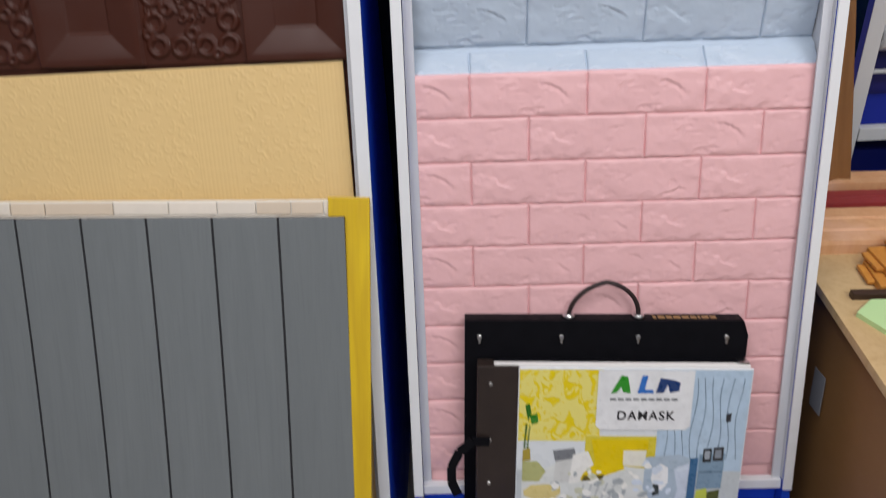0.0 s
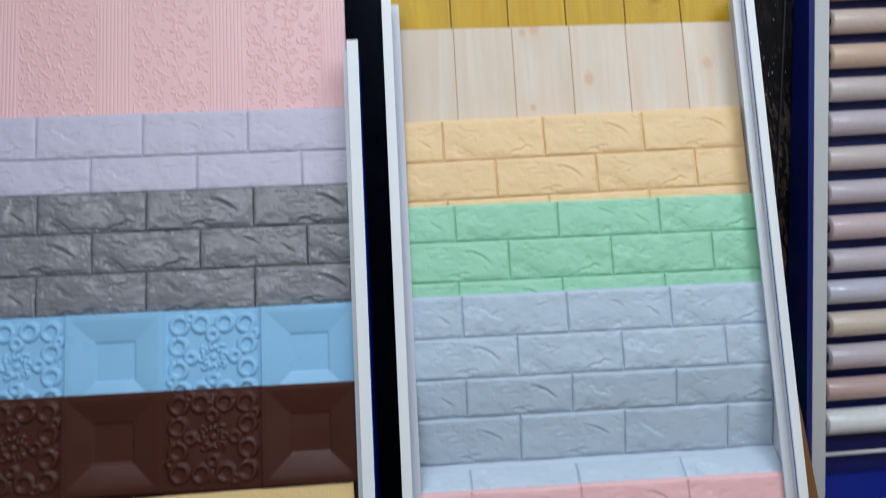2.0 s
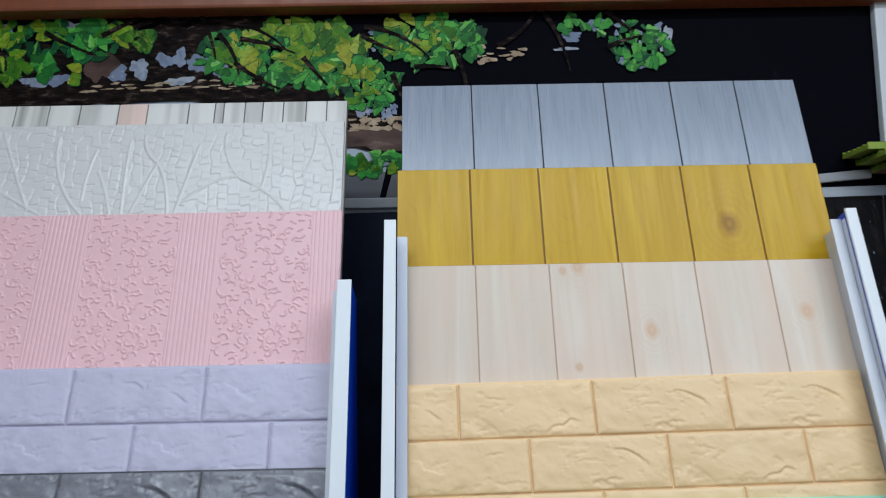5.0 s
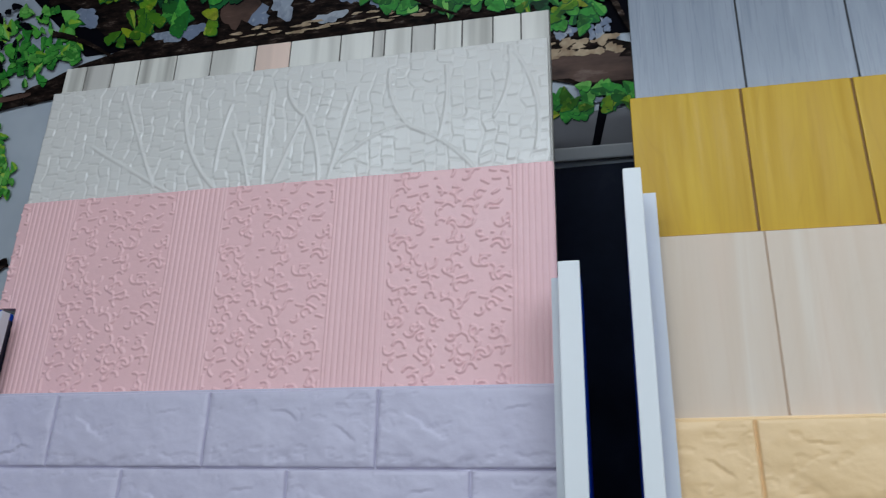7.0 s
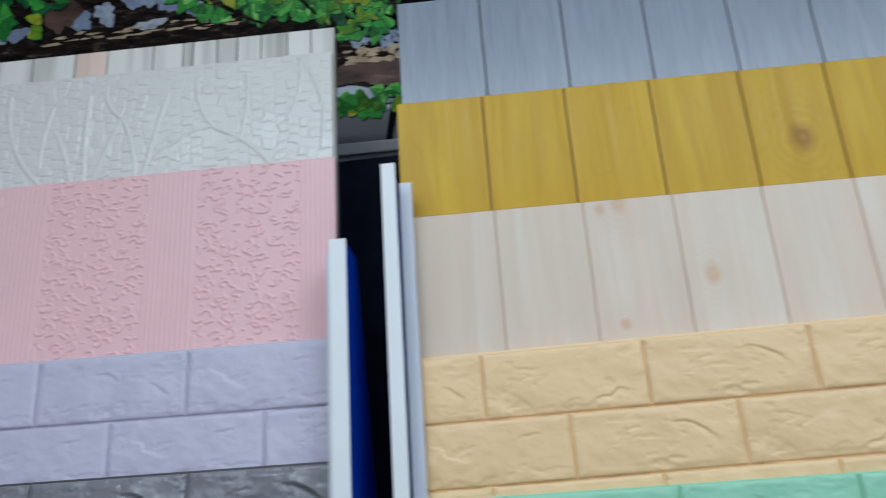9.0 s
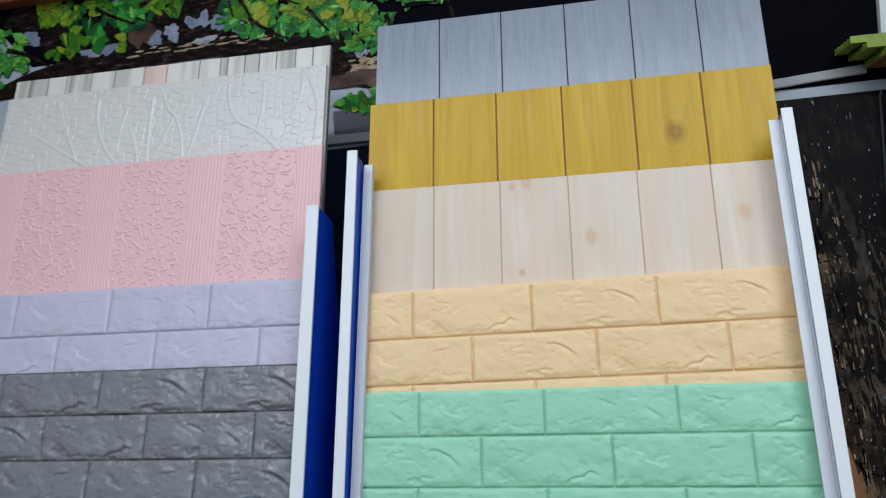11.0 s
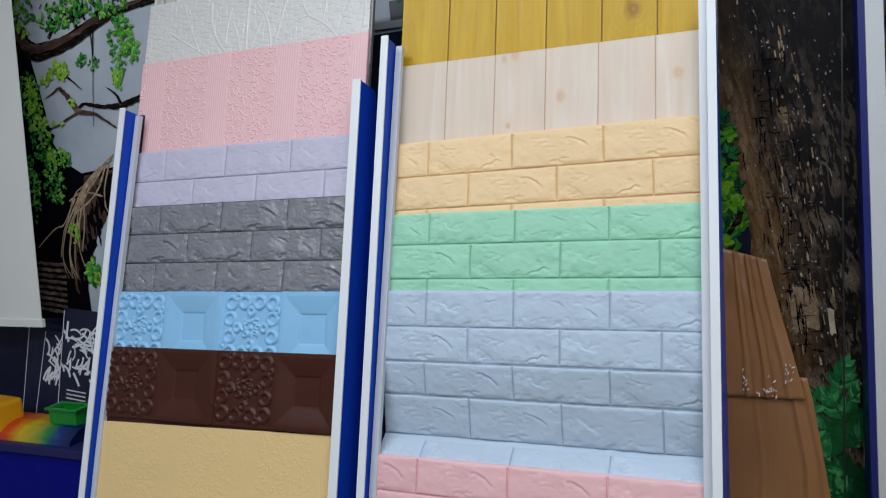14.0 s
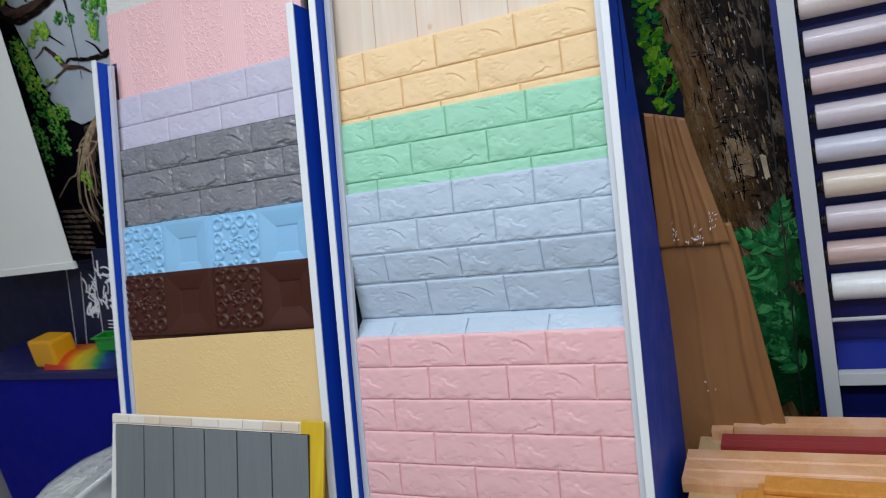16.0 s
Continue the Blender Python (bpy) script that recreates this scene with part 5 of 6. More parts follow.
for way in (((-1.42, 1.80), (-1.455, 1.72), (-1.462, 1.66), (-1.450, 1.630)), ((-1.54, 1.74), (-1.590, 1.62), (-1.612, 1.52), (-1.599, 1.445)), ((-1.56, 1.72), (-1.572, 1.60), (-1.600, 1.50)), ((-1.60, 1.69), (-1.67, 1.60), (-1.72, 1.582), (-1.817, 1.516)),
            ((-1.44, 1.79), (-1.50, 1.70), (-1.60, 1.64)), ((-1.47, 1.69), (-1.56, 1.71), (-1.63, 1.68))):
    strands += ribbon(along(*way), [0.0034, 0.0030, 0.0026, 0.0016][:len(way)], rs, 0.3)
ink("root", strands, root_print, 7)
ink("step", [q for k in range(9) for q in ribbon(along((-1.862 + 0.003 * k, 1.283 + 0.0215 * k + 0.006), (-1.78, 1.279 + 0.0220 * k), (-1.716 + 0.003 * k, 1.270 + 0.0225 * k)), [0.0046, 0.0060, 0.0050], rs, 0.35)], step_print, 5)
ink("pale_gap", [along((-1.30, 1.66), (-1.43, 1.66), (-1.465, 1.60), (-1.515, 1.555), (-1.555, 1.47), (-1.535, 1.42), (-1.30, 1.40))], sky_print, 5)
# leaves
def spray(places):
    """Clumps of leaves at places (x, z, reach, reach up, count, least and largest size) of the wall."""
    out = []
    for cx, cz, rx, rz, n, s0, s1 in places:
        out += clump(rs, *unhung(cx, cz), rx, rz, n, s0, s1)
    return out


foliage("leaf_print", spray(((-0.40, 2.44, 0.17, 0.06, 70, 0.010, 0.022), (-0.23, 2.37, 0.07, 0.05, 30, 0.009, 0.018), (-0.10, 2.465, 0.11, 0.05, 40, 0.010, 0.020), (-0.85, 2.47, 0.12, 0.04, 30, 0.012, 0.024), (0.34, 2.445, 0.06, 0.045, 20, 0.008, 0.016))), (leaf_deep, night_print, leaf_green), 8)
foliage("leaf_print", spray(((-0.4, 2.435, 0.16, 0.055, 87, 0.0103, 0.0250), (-0.23, 2.365, 0.065, 0.05, 46, 0.0077, 0.0177), (-0.33, 2.385, 0.09, 0.02, 23, 0.0086, 0.0187), (-0.09, 2.46, 0.1, 0.05, 54, 0.0086, 0.0208), (0.347, 2.44, 0.06, 0.045, 30, 0.0069, 0.0166),
                             (-0.541, 2.428, 0.03, 0.04, 8, 0.0103, 0.0229), (-0.216, 2.205, 0.085, 0.026, 30, 0.0077, 0.0166), (-0.897, 2.418, 0.03, 0.025, 7, 0.0120, 0.0250), (-0.79, 2.478, 0.04, 0.03, 10, 0.0137, 0.0291), (0.228, 2.486, 0.05, 0.02, 11, 0.0086, 0.0187))), (leaf_green, leaf_deep, lit_green), 9)
foliage("leaf_print", spray(((-0.38, 2.445, 0.15, 0.05, 56, 0.0103, 0.0250), (-0.36, 2.49, 0.1, 0.02, 21, 0.0103, 0.0229), (-0.25, 2.375, 0.05, 0.05, 21, 0.0069, 0.0166), (-0.12, 2.47, 0.08, 0.04, 30, 0.0086, 0.0208), (-0.989, 2.398, 0.035, 0.012, 7, 0.0103, 0.0229), (-0.956, 2.432, 0.03, 0.02, 6, 0.0120, 0.0229),
                             (-0.836, 2.408, 0.012, 0.02, 3, 0.0103, 0.0208), (-0.726, 2.478, 0.05, 0.025, 10, 0.0137, 0.0291), (-1.003, 2.486, 0.05, 0.04, 14, 0.0120, 0.0270), (-0.216, 2.198, 0.07, 0.022, 10, 0.0077, 0.0156), (-0.9, 2.485, 0.05, 0.02, 7, 0.0120, 0.0229))), (leaf_bright, leaf_deep, lit_bright), 10)
foliage("leaf_print", spray(((-1.745, 2.05, 0.045, 0.10, 70, 0.006, 0.013), (-1.725, 1.91, 0.050, 0.08, 80, 0.006, 0.012), (-1.66, 1.83, 0.060, 0.035, 60, 0.005, 0.011), (-1.69, 1.735, 0.050, 0.06, 60, 0.005, 0.010), (-1.79, 1.76, 0.035, 0.09, 60, 0.005, 0.010),
                             (-1.80, 1.66, 0.03, 0.05, 22, 0.005, 0.009), (-1.54, 2.31, 0.11, 0.05, 70, 0.006, 0.013), (-1.36, 2.33, 0.12, 0.05, 80, 0.006, 0.013), (-1.20, 2.40, 0.12, 0.07, 90, 0.008, 0.018), (-1.74, 2.35, 0.07, 0.06, 50, 0.006, 0.013), (-1.30, 2.19, 0.050, 0.09, 60, 0.005, 0.011),
                             (-1.48, 2.155, 0.030, 0.022, 16, 0.005, 0.010), (-1.43, 2.135, 0.022, 0.022, 12, 0.005, 0.009), (-1.565, 1.425, 0.035, 0.05, 40, 0.007, 0.014))), (leaf_green, night_print, lit_green), 7)
foliage("leaf_print", spray(((-1.745, 2.04, 0.040, 0.10, 50, 0.005, 0.012), (-1.715, 1.92, 0.035, 0.06, 34, 0.005, 0.012), (-1.655, 1.835, 0.050, 0.030, 44, 0.005, 0.011), (-1.69, 1.78, 0.050, 0.03, 26, 0.005, 0.010), (-1.67, 1.70, 0.03, 0.03, 12, 0.005, 0.009), (-1.79, 1.74, 0.025, 0.07, 20, 0.005, 0.009),
                             (-1.285, 2.21, 0.045, 0.06, 55, 0.005, 0.012), (-1.33, 2.10, 0.022, 0.05, 34, 0.005, 0.011), (-1.243, 2.17, 0.02, 0.04, 20, 0.005, 0.010), (-1.55, 2.32, 0.10, 0.04, 24, 0.005, 0.012), (-1.34, 2.33, 0.10, 0.04, 30, 0.005, 0.013), (-1.20, 2.41, 0.12, 0.06, 40, 0.008, 0.018),
                             (-1.565, 1.425, 0.030, 0.04, 22, 0.006, 0.013))), (lit_green, leaf_green, fresh_leaf), 8)
foliage("leaf_print", spray(((-1.745, 2.06, 0.030, 0.06, 34, 0.006, 0.013), (-1.587, 2.130, 0.036, 0.030, 34, 0.006, 0.012), (-1.655, 2.108, 0.030, 0.016, 14, 0.006, 0.011), (-1.554, 2.020, 0.012, 0.012, 5, 0.006, 0.010), (-1.63, 1.955, 0.032, 0.010, 8, 0.006, 0.010), (-1.71, 1.96, 0.030, 0.03, 12, 0.006, 0.012),
                             (-1.655, 1.84, 0.045, 0.025, 20, 0.005, 0.010), (-1.335, 2.082, 0.016, 0.025, 14, 0.005, 0.010), (-1.735, 2.29, 0.030, 0.025, 16, 0.006, 0.011), (-1.632, 1.565, 0.026, 0.036, 20, 0.006, 0.012), (-1.545, 1.40, 0.020, 0.018, 8, 0.006, 0.012), (-1.76, 2.37, 0.03, 0.03, 10, 0.006, 0.011), (-1.73, 1.99, 0.035, 0.06, 22, 0.006, 0.012), (-1.70, 1.90, 0.03, 0.04, 12, 0.005, 0.011), (-1.60, 2.135, 0.045, 0.035, 20, 0.007, 0.013))), (fresh_leaf, leaf_green, fresh_leaf), 9)
ink("leaf_shade", [one[0] for one in spray(((-1.74, 2.04, 0.045, 0.10, 26, 0.004, 0.010), (-1.71, 1.90, 0.05, 0.07, 26, 0.004, 0.010), (-1.66, 1.82, 0.05, 0.03, 18, 0.004, 0.008), (-1.30, 2.42, 0.14, 0.08, 40, 0.005, 0.012), (-1.50, 2.33, 0.14, 0.06, 30, 0.004, 0.009)))], night_print, 10)
foliage("leaf_print", spray(((0.560, 1.70, 0.030, 0.10, 60, 0.007, 0.014), (0.570, 1.56, 0.034, 0.10, 60, 0.007, 0.014))), (leaf_deep, night_print, lit_deep), 8)
foliage("leaf_print", spray(((0.562, 1.66, 0.026, 0.10, 26, 0.009, 0.017), (0.572, 1.545, 0.030, 0.09, 34, 0.009, 0.018))), (rich_leaf, leaf_deep, rich_lit), 9)
ink("twig", ribbon(along((0.598, 1.556), (0.588, 1.530), (0.566, 1.500)), [0.006, 0.008, 0.005], rs, 0.4) + ribbon(along((0.590, 1.53), (0.570, 1.545)), [0.003, 0.001], rs), dark_wood_print, 10)
tangle = []
for _ in range(20):
    x, z, a = rs.uniform(-1.1, 0.36), rs.uniform(2.37, 2.52), rs.uniform(-1.2, 1.2)
    line = stroke(x, z, a, rs.uniform(-7, 7), rs.uniform(0.08, 0.20))[::24]
    tangle += ribbon(line, [0.0055 - 0.0045 * i / len(line) for i in range(len(line))], rs)
ink("twig", tangle, dark_wood_print, 11)
fern = []
for cx, cz, a, ln in ((0.805, 1.10, 1.3, 0.11), (0.790, 1.06, 2.6, 0.12), (0.83, 1.08, 0.9, 0.09), (0.80, 1.00, 2.9, 0.13), (0.82, 1.03, 2.0, 0.11), (0.80, 0.94, 3.3, 0.12), (0.84, 0.96, 1.2, 0.10), (0.79, 0.93, 2.3, 0.12), (0.82, 0.88, 2.8, 0.14),
                      (0.83, 0.82, 2.2, 0.13), (0.78, 0.80, 2.9, 0.13), (0.81, 0.76, 1.9, 0.12), (0.75, 0.74, 2.5, 0.12), (0.83, 0.90, 3.7, 0.10), (0.78, 0.84, 3.8, 0.10), (0.84, 0.70, 2.4, 0.13), (0.74, 0.68, 2.2, 0.12)):
    cx, cz = unhung(cx, cz)
    for k in range(9):
        q = (k + 1) / 9
        for side in ((-1, 1) if k < 8 else (0,)):
            px, pz = cx + math.cos(a) * ln * q * 0.7, cz + math.sin(a) * ln * q * 0.7
            b, s, w = a + side * (0.95 - 0.4 * q) + rs.uniform(-0.15, 0.15), ln * (0.46 - 0.22 * q), ln * 0.060
            ca, sa = math.cos(b), math.sin(b)
            pts = [(0, 0), (0.25 * s, 0.8 * w), (0.5 * s, w), (0.8 * s, 0.5 * w), (s, 0), (0.75 * s, -0.5 * w), (0.5 * s, -w), (0.2 * s, -0.7 * w)]
            fern.append([(min(0.852, px + ca * u - sa * v), pz + sa * u + ca * v) for u, v in pts])
ink("fern_shade", [ragged(*unhung(x, z), rx, rz, rs) for x, z, rx, rz in ((0.83, 1.02, 0.05, 0.07), (0.80, 0.85, 0.08, 0.10), (0.80, 0.68, 0.09, 0.12))], leaf_deep, 8)
ink("fern_print", fern, fern_green, 9)
chip_print = leaf_print("mural_bark_chip_print", [(0.0, lin(74, 56, 40)), (0.4, lin(118, 94, 70)), (0.8, lin(164, 142, 112)), (1.0, lin(196, 182, 158))])
chips = []


def flake(x, z, w, h, slant):
    """A plate of bark: four uneven sides with nicked corners, leaning with the trunk."""
    out, n = [], 4
    for (ax, az), (bx, bz) in zip(((-1, -1), (1, -1), (1, 1), (-1, 1)), ((1, -1), (1, 1), (-1, 1), (-1, -1))):
        for k in range(n):
            q = (k + 0.12) / n
            u, v = ax + (bx - ax) * q + rs.uniform(-0.16, 0.16), az + (bz - az) * q + rs.uniform(-0.13, 0.13)
            out.append((x + w * u + slant * h * v, z + h * v))
    return out


for _ in range(80):
    q = rs.random()
    x, z = 0.69 + 0.085 * q + rs.gauss(0, 0.024), 1.98 - 0.86 * q
    if 0.60 < x < 0.830:
        chips.append(flake(*unhung(x, z), rs.uniform(0.0007, 0.0026), rs.uniform(0.003, 0.013), -0.12))
chips += [flake(*unhung(0.742, 1.316), 0.024, 0.052, -0.12), flake(*unhung(0.712, 1.30), 0.006, 0.045, -0.12), flake(*unhung(0.695, 1.782), 0.010, 0.018, -0.12), flake(*unhung(0.795, 1.28), 0.007, 0.03, -0.1)]
ink("bark_chip", chips, chip_print, 5)
nicks = []
for _ in range(150):
    q = rs.random()
    x, z = 0.640 + 0.10 * q + rs.gauss(0, 0.030), 1.95 - 0.75 * q
    if 0.60 < x < 0.825:
        if rs.random() < 0.6:
            nicks += ribbon([unhung(x, z), unhung(x + rs.uniform(-0.002, 0.004), z - 0.010), unhung(x + rs.uniform(0.0, 0.006), z - rs.uniform(0.018, 0.05))], [0.0006, rs.uniform(0.0010, 0.0024), 0.0005], rs, 0.8)
        else:
            nicks += ribbon([unhung(x, z), unhung(x + 0.010, z + rs.uniform(-0.003, 0.003)), unhung(x + rs.uniform(0.014, 0.030), z + rs.uniform(-0.003, 0.004))], [0.0005, rs.uniform(0.0008, 0.0018), 0.0005], rs, 0.8)
ink("bark_crack", nicks, night_print, 6)
# pale specks painted for glints on the glossy bark print
ink("bark_glint", [ragged(*unhung(0.70 + rs.gauss(0.02, 0.045), rs.uniform(1.22, 2.05)), rs.uniform(0.0008, 0.0020), rs.uniform(0.001, 0.0034), rs) for _ in range(110)], scrap_print, 7)

# mouldings and the edge of the mural
moulding_grey = plain("grey_pvc_moulding", (0.42, 0.43, 0.45), 0.35, 0.05)
solid("trim_1", box((-0.36, WALL - 0.014, 2.110), (-0.08, WALL - 0.003, 2.131), 0.003), moulding_grey, "grey moulding across the mural", kind="structure")
solid("trim_5", box((-0.17, -0.0055, 0.0), (0.18, 0.0055, 0.019), 0.003), moulding_grey, "grey moulding across the mural", kind="structure", m=pose(0.62, WALL - 0.0085, 2.139, 0, -4.6, 0))
solid("trim_2", box((0.826, WALL - 0.022, 2.225), (0.858, WALL - 0.0035, 2.535), 0.003), white_trim, "white upright trim at the mural's edge", kind="structure")
solid("trim_3", box((0.8585, WALL - 0.018, 2.170), (ROOM_E, WALL, 2.535)), blue_board, "royal blue board above the roll rack", kind="structure")
solid("trim_4", box((0.8180, WALL - 0.010, 0.0), (0.8220, WALL - 0.0035, 2.110)), plain("dark_steel", (0.03, 0.03, 0.035), 0.45, 0.05), "thin dark steel strip at the mural's edge", kind="structure")
beam_mat = wood("orange_brown_timber", (0.30, 0.085, 0.030), (0.19, 0.045, 0.018), 0.4, (), 0.7, 0.05, 0.6)
solid("beam", box((ROOM_W, WALL - 0.05, 2.520), (ROOM_E, WALL + 0.0, 2.675), 0.006), beam_mat, "orange-brown timber band under the ceiling", kind="structure")

# ---------------------------------------------------------------- rack of wallpaper rolls
rack_white = plain("white_rack_paint", (0.66, 0.68, 0.69), 0.4, 0.04, 6, 140, 0.08, dust=0.15)
inside_blue = plain("deep_blue_rack_board", (0.004, 0.010, 0.13), 0.4, 0.08)
rack_blue = plain("dark_blue_rack_side", (0.004, 0.013, 0.16), 0.45, 0.08)
shelf_blue = plain("blue_shelf_board", (0.003, 0.016, 0.24), 0.5, 0.06)
shelf_blue.node_tree.nodes["Principled BSDF"].inputs["Specular IOR Level"].default_value = 0.12
RACK = pose(0.072, 2.0195, 0, -3.0, -1.0, 0)
rack = thing("roll_rack", RACK, "white and royal blue rack hung with wallpaper rolls", "roll rack")
RX = 1.50
for a, b in ((0.820, 0.856), (RX, RX + 0.032)):
    part("upright", box((a, 0, 0.0), (b, 0.022, 2.155), 0.002), rack_white, rack, "white front upright")
for a, b in ((0.806, 0.8195), (RX + 0.0325, RX + 0.047)):
    part("side_board", prism(bmesh.new(), [(0.001, 0.0), (0.001, 2.147), (0.066, 2.147), (0.150, 0.0)], 0, a, b), rack_blue, rack, "deep blue side board")
part("back_board", box((0.820, 0.056, 0.0), (RX + 0.032, 0.066, 2.147)), inside_blue, rack, "deep blue back board")
part("top_rail", box((0.8565, 0, 2.117), (RX - 0.0005, 0.022, 2.155), 0.002), rack_white, rack, "white top rail")
part("shelf", box((0.8565, -0.004, 0.717), (RX - 0.0005, 0.0555, 0.750), 0.002), rack_white, rack, "white shelf")
part("guard_bar", tube(bmesh.new(), [(0.8565, 0.010, 0.888), (RX - 0.0005, 0.010, 0.888)], 0.0055, 10), rack_white, rack, "thin white bar")
part("sloping_board", prism(bmesh.new(), [(0.020, 0.751), (0.055, 0.815), (0.055, 0.751)], 0, 0.858, RX - 0.002), shelf_blue, rack, "royal blue sloping board")
peg = plain("black_peg", (0.01, 0.01, 0.012), 0.4)


def roll_paper(name, c, r=0.32):
    n, c = Nodes(name), dim(c, 1.15)
    col = n.ramp(n.noise(9, 4, (0.6, 1, 1)), [(0.3, dim(c, 0.92)), (0.7, dim(c, 1.05))])
    col = n.mix(n.ramp(n.noise(60, 4, distort=1.5), [(0.5, 0.0), (0.62, 0.18)]), col, dim(c, 0.72))
    n.bump(n.noise(14, 3, (1, 3, 3)), 0.25, 0.003)
    return n.done(col, r, 0.0, 0.5)


PAPERS = [roll_paper("peach_vinyl", lin(214, 180, 152)), roll_paper("beige_vinyl", lin(206, 188, 178)), roll_paper("tan_vinyl", lin(206, 178, 160)), roll_paper("greige_vinyl", lin(198, 186, 184)),
          roll_paper("lilac_grey_vinyl", lin(192, 182, 190)), roll_paper("rose_grey_vinyl", lin(200, 180, 182)), roll_paper("cool_grey_vinyl", lin(188, 188, 202)), roll_paper("sand_vinyl", lin(206, 192, 178)),
          roll_paper("dusty_rose_vinyl", lin(190, 164, 160)), roll_paper("white_vinyl", lin(222, 224, 226))]
ROLL_Z = [2.057, 1.975, 1.893, 1.813, 1.731, 1.645, 1.561, 1.473, 1.389, 1.309, 1.225, 1.140, 1.055, 0.967]
ROLL_C = [0, 1, 2, 3, 4, 3, 4, 5, 4, 6, 7, 4, 8, 9]
ROLL_W = ["peach", "beige", "tan", "greige", "lilac grey", "greige", "lilac grey", "rose grey", "lilac grey", "cool grey", "sand", "lilac grey", "dusty rose", "white"]
rs = random.Random(21)
for z, c, word in zip(ROLL_Z, ROLL_C, ROLL_W):
    x0 = 0.866 + rs.uniform(-0.003, 0.008)
    r = 0.0305 + rs.uniform(-0.0015, 0.002) + (0.004 if word == "white" else 0)
    ro = thing("wallpaper_roll", RACK @ pose(x0, 0.030, z), word + " wallpaper roll in clear film on the rack", "wallpaper roll", "wallpaper rolls")
    bm = bmesh.new()
    prof = [(0.0, r * 0.55), (0.001, r * 0.96), (0.003, r)] + [(0.003 + 0.53 * k / 8, r * (1 + rs.uniform(-0.012, 0.012))) for k in range(1, 8)] + [(0.533, r), (0.535, r * 0.96), (0.536, r * 0.5)]
    tube(bm, [(a, 0, 0) for a, _ in prof], [q for _, q in prof], 28)
    paper = part("paper", bm, PAPERS[c], ro)
    part("core", tube(bmesh.new(), [(-0.006, 0, 0), (-0.0002, 0, 0)], r * 0.5, 16), peg, ro, "dark roll core")
    part("peg", tube(bmesh.new(), [(0.8565 - x0, 0, 0), (-0.0062, 0, 0)], 0.005, 8), chrome, ro, "steel peg")
    part("end_stop", tube(bmesh.new(), [(-0.0125, 0, 0), (-0.0064, 0, 0)], 0.014, 12), peg, ro, "black end stop")
    part("film_seam", box((0.12 + rs.uniform(0, 0.1), -r - 0.0012, -0.006), (0.30 + rs.uniform(0, 0.1), -r * 0.97, 0.004 + rs.uniform(0, 0.006)), 0.0006), PAPERS[(c + 3) % 9], paper, "printed band")

# fluted green board lying on the rack
green_wood = wood("lime_green_print", lin(150, 172, 62), lin(110, 132, 40), 0.4, (), 1.4, 0.05, 0.6)
under_wood = plain("bare_brown_underside", lin(120, 88, 60), 0.7, 0.1, 12, 90, 0.3)
board = thing("fluted_board", pose(0.742, 2.070, 2.1595), "lime green fluted boards stacked on top of the rack", "fluted board")
for k, (dx, y0, y1, z0, z1) in enumerate(((0.050, 0.004, 0.112, 0.0, 0.016), (0.022, 0.012, 0.116, 0.0165, 0.031), (0.000, 0.030, 0.122, 0.0315, 0.047))):
    wave = []
    for i in range(25):
        q = i / 24
        wave.append((y0 + (y1 - y0) * q, z1 - 0.0052 * abs(math.sin(math.pi * q * 5))))
    part("fluted_sheet", prism(bmesh.new(), wave + [(y1, z0 + 0.002), (y0, z0 + 0.002)], 0, dx, 0.86), green_wood, board)
part("underside", box((0.052, 0.006, 0.0), (0.86, 0.112, 0.0018)), under_wood, board, "bare brown underside")

# ---------------------------------------------------------------- leaning cardboard
def card_paper():
    n = Nodes("brown_cardboard")
    col = n.ramp(n.noise(5, 5, (1, 1, 0.4)), [(0.3, lin(130, 88, 51)), (0.7, lin(154, 108, 65))])
    col = n.mix(n.ramp(n.noise(120, 2, (1, 1, 0.02)), [(0.45, 0.0), (0.7, 0.10)]), col, lin(108, 72, 44))
    n.bump(n.math("ADD", n.noise(150, 2, (1, 1, 0.02)), n.math("MULTIPLY", n.noise(14, 3, (1, 1, 0.3)), 3.0)), 0.5, 0.0010)
    return n.done(col, 0.38)


cardboard = card_paper()
# white colour for the painted glints of the clear tape
tape_glint_white = plain("white_tape_glint", (0.80, 0.78, 0.74), 0.05, 0.10, 30, 45, 1.0, coat=1.0)
C_LEAN = 11.5
CM = Matrix.Translation((0.0, 1.665, 0.001)) @ Matrix.Rotation(radians(-C_LEAN), 4, "X")
sheet = thing("cardboard_sheet", CM, "creased brown cardboard taped together, leaning on the wall", "cardboard")
def edge_x(z):
    return 0.664 + (1.475 - z) * 0.215 if z > 1.2 else 0.723 + (1.2 - z) * 0.145


def creased(z0, z1, flare, y, creases, seed, rough=0.0020, drop=0.0):
    """A bent sheet between the stand and a slanting edge, with creases (u, width, height) that run along it."""
    us, zs = np.linspace(0, 1, 46), np.linspace(z0, z1, max(6, int((z1 - z0) / 0.008)))
    U, Z = np.meshgrid(us, zs)
    h = rough * cloud(U * 0.2, Z, 9, seed, 3)
    for u, w, d in creases:
        h = h + d * np.clip(1 - np.abs(U - u - 0.03 * cloud(Z, Z * 0, 8, seed + 5, 2)) / w, 0, 1)
    me = field("sheet", us, zs, h, cardboard, 0.004)
    for i, v in enumerate(me.vertices):
        v.co.x = 0.560 + v.co.x * (edge_x(v.co.z) + flare - 0.560)
        v.co.z -= drop * (v.co.x - 0.56) * smooth(z0, z1, v.co.z)
        v.co.y += y
    return me


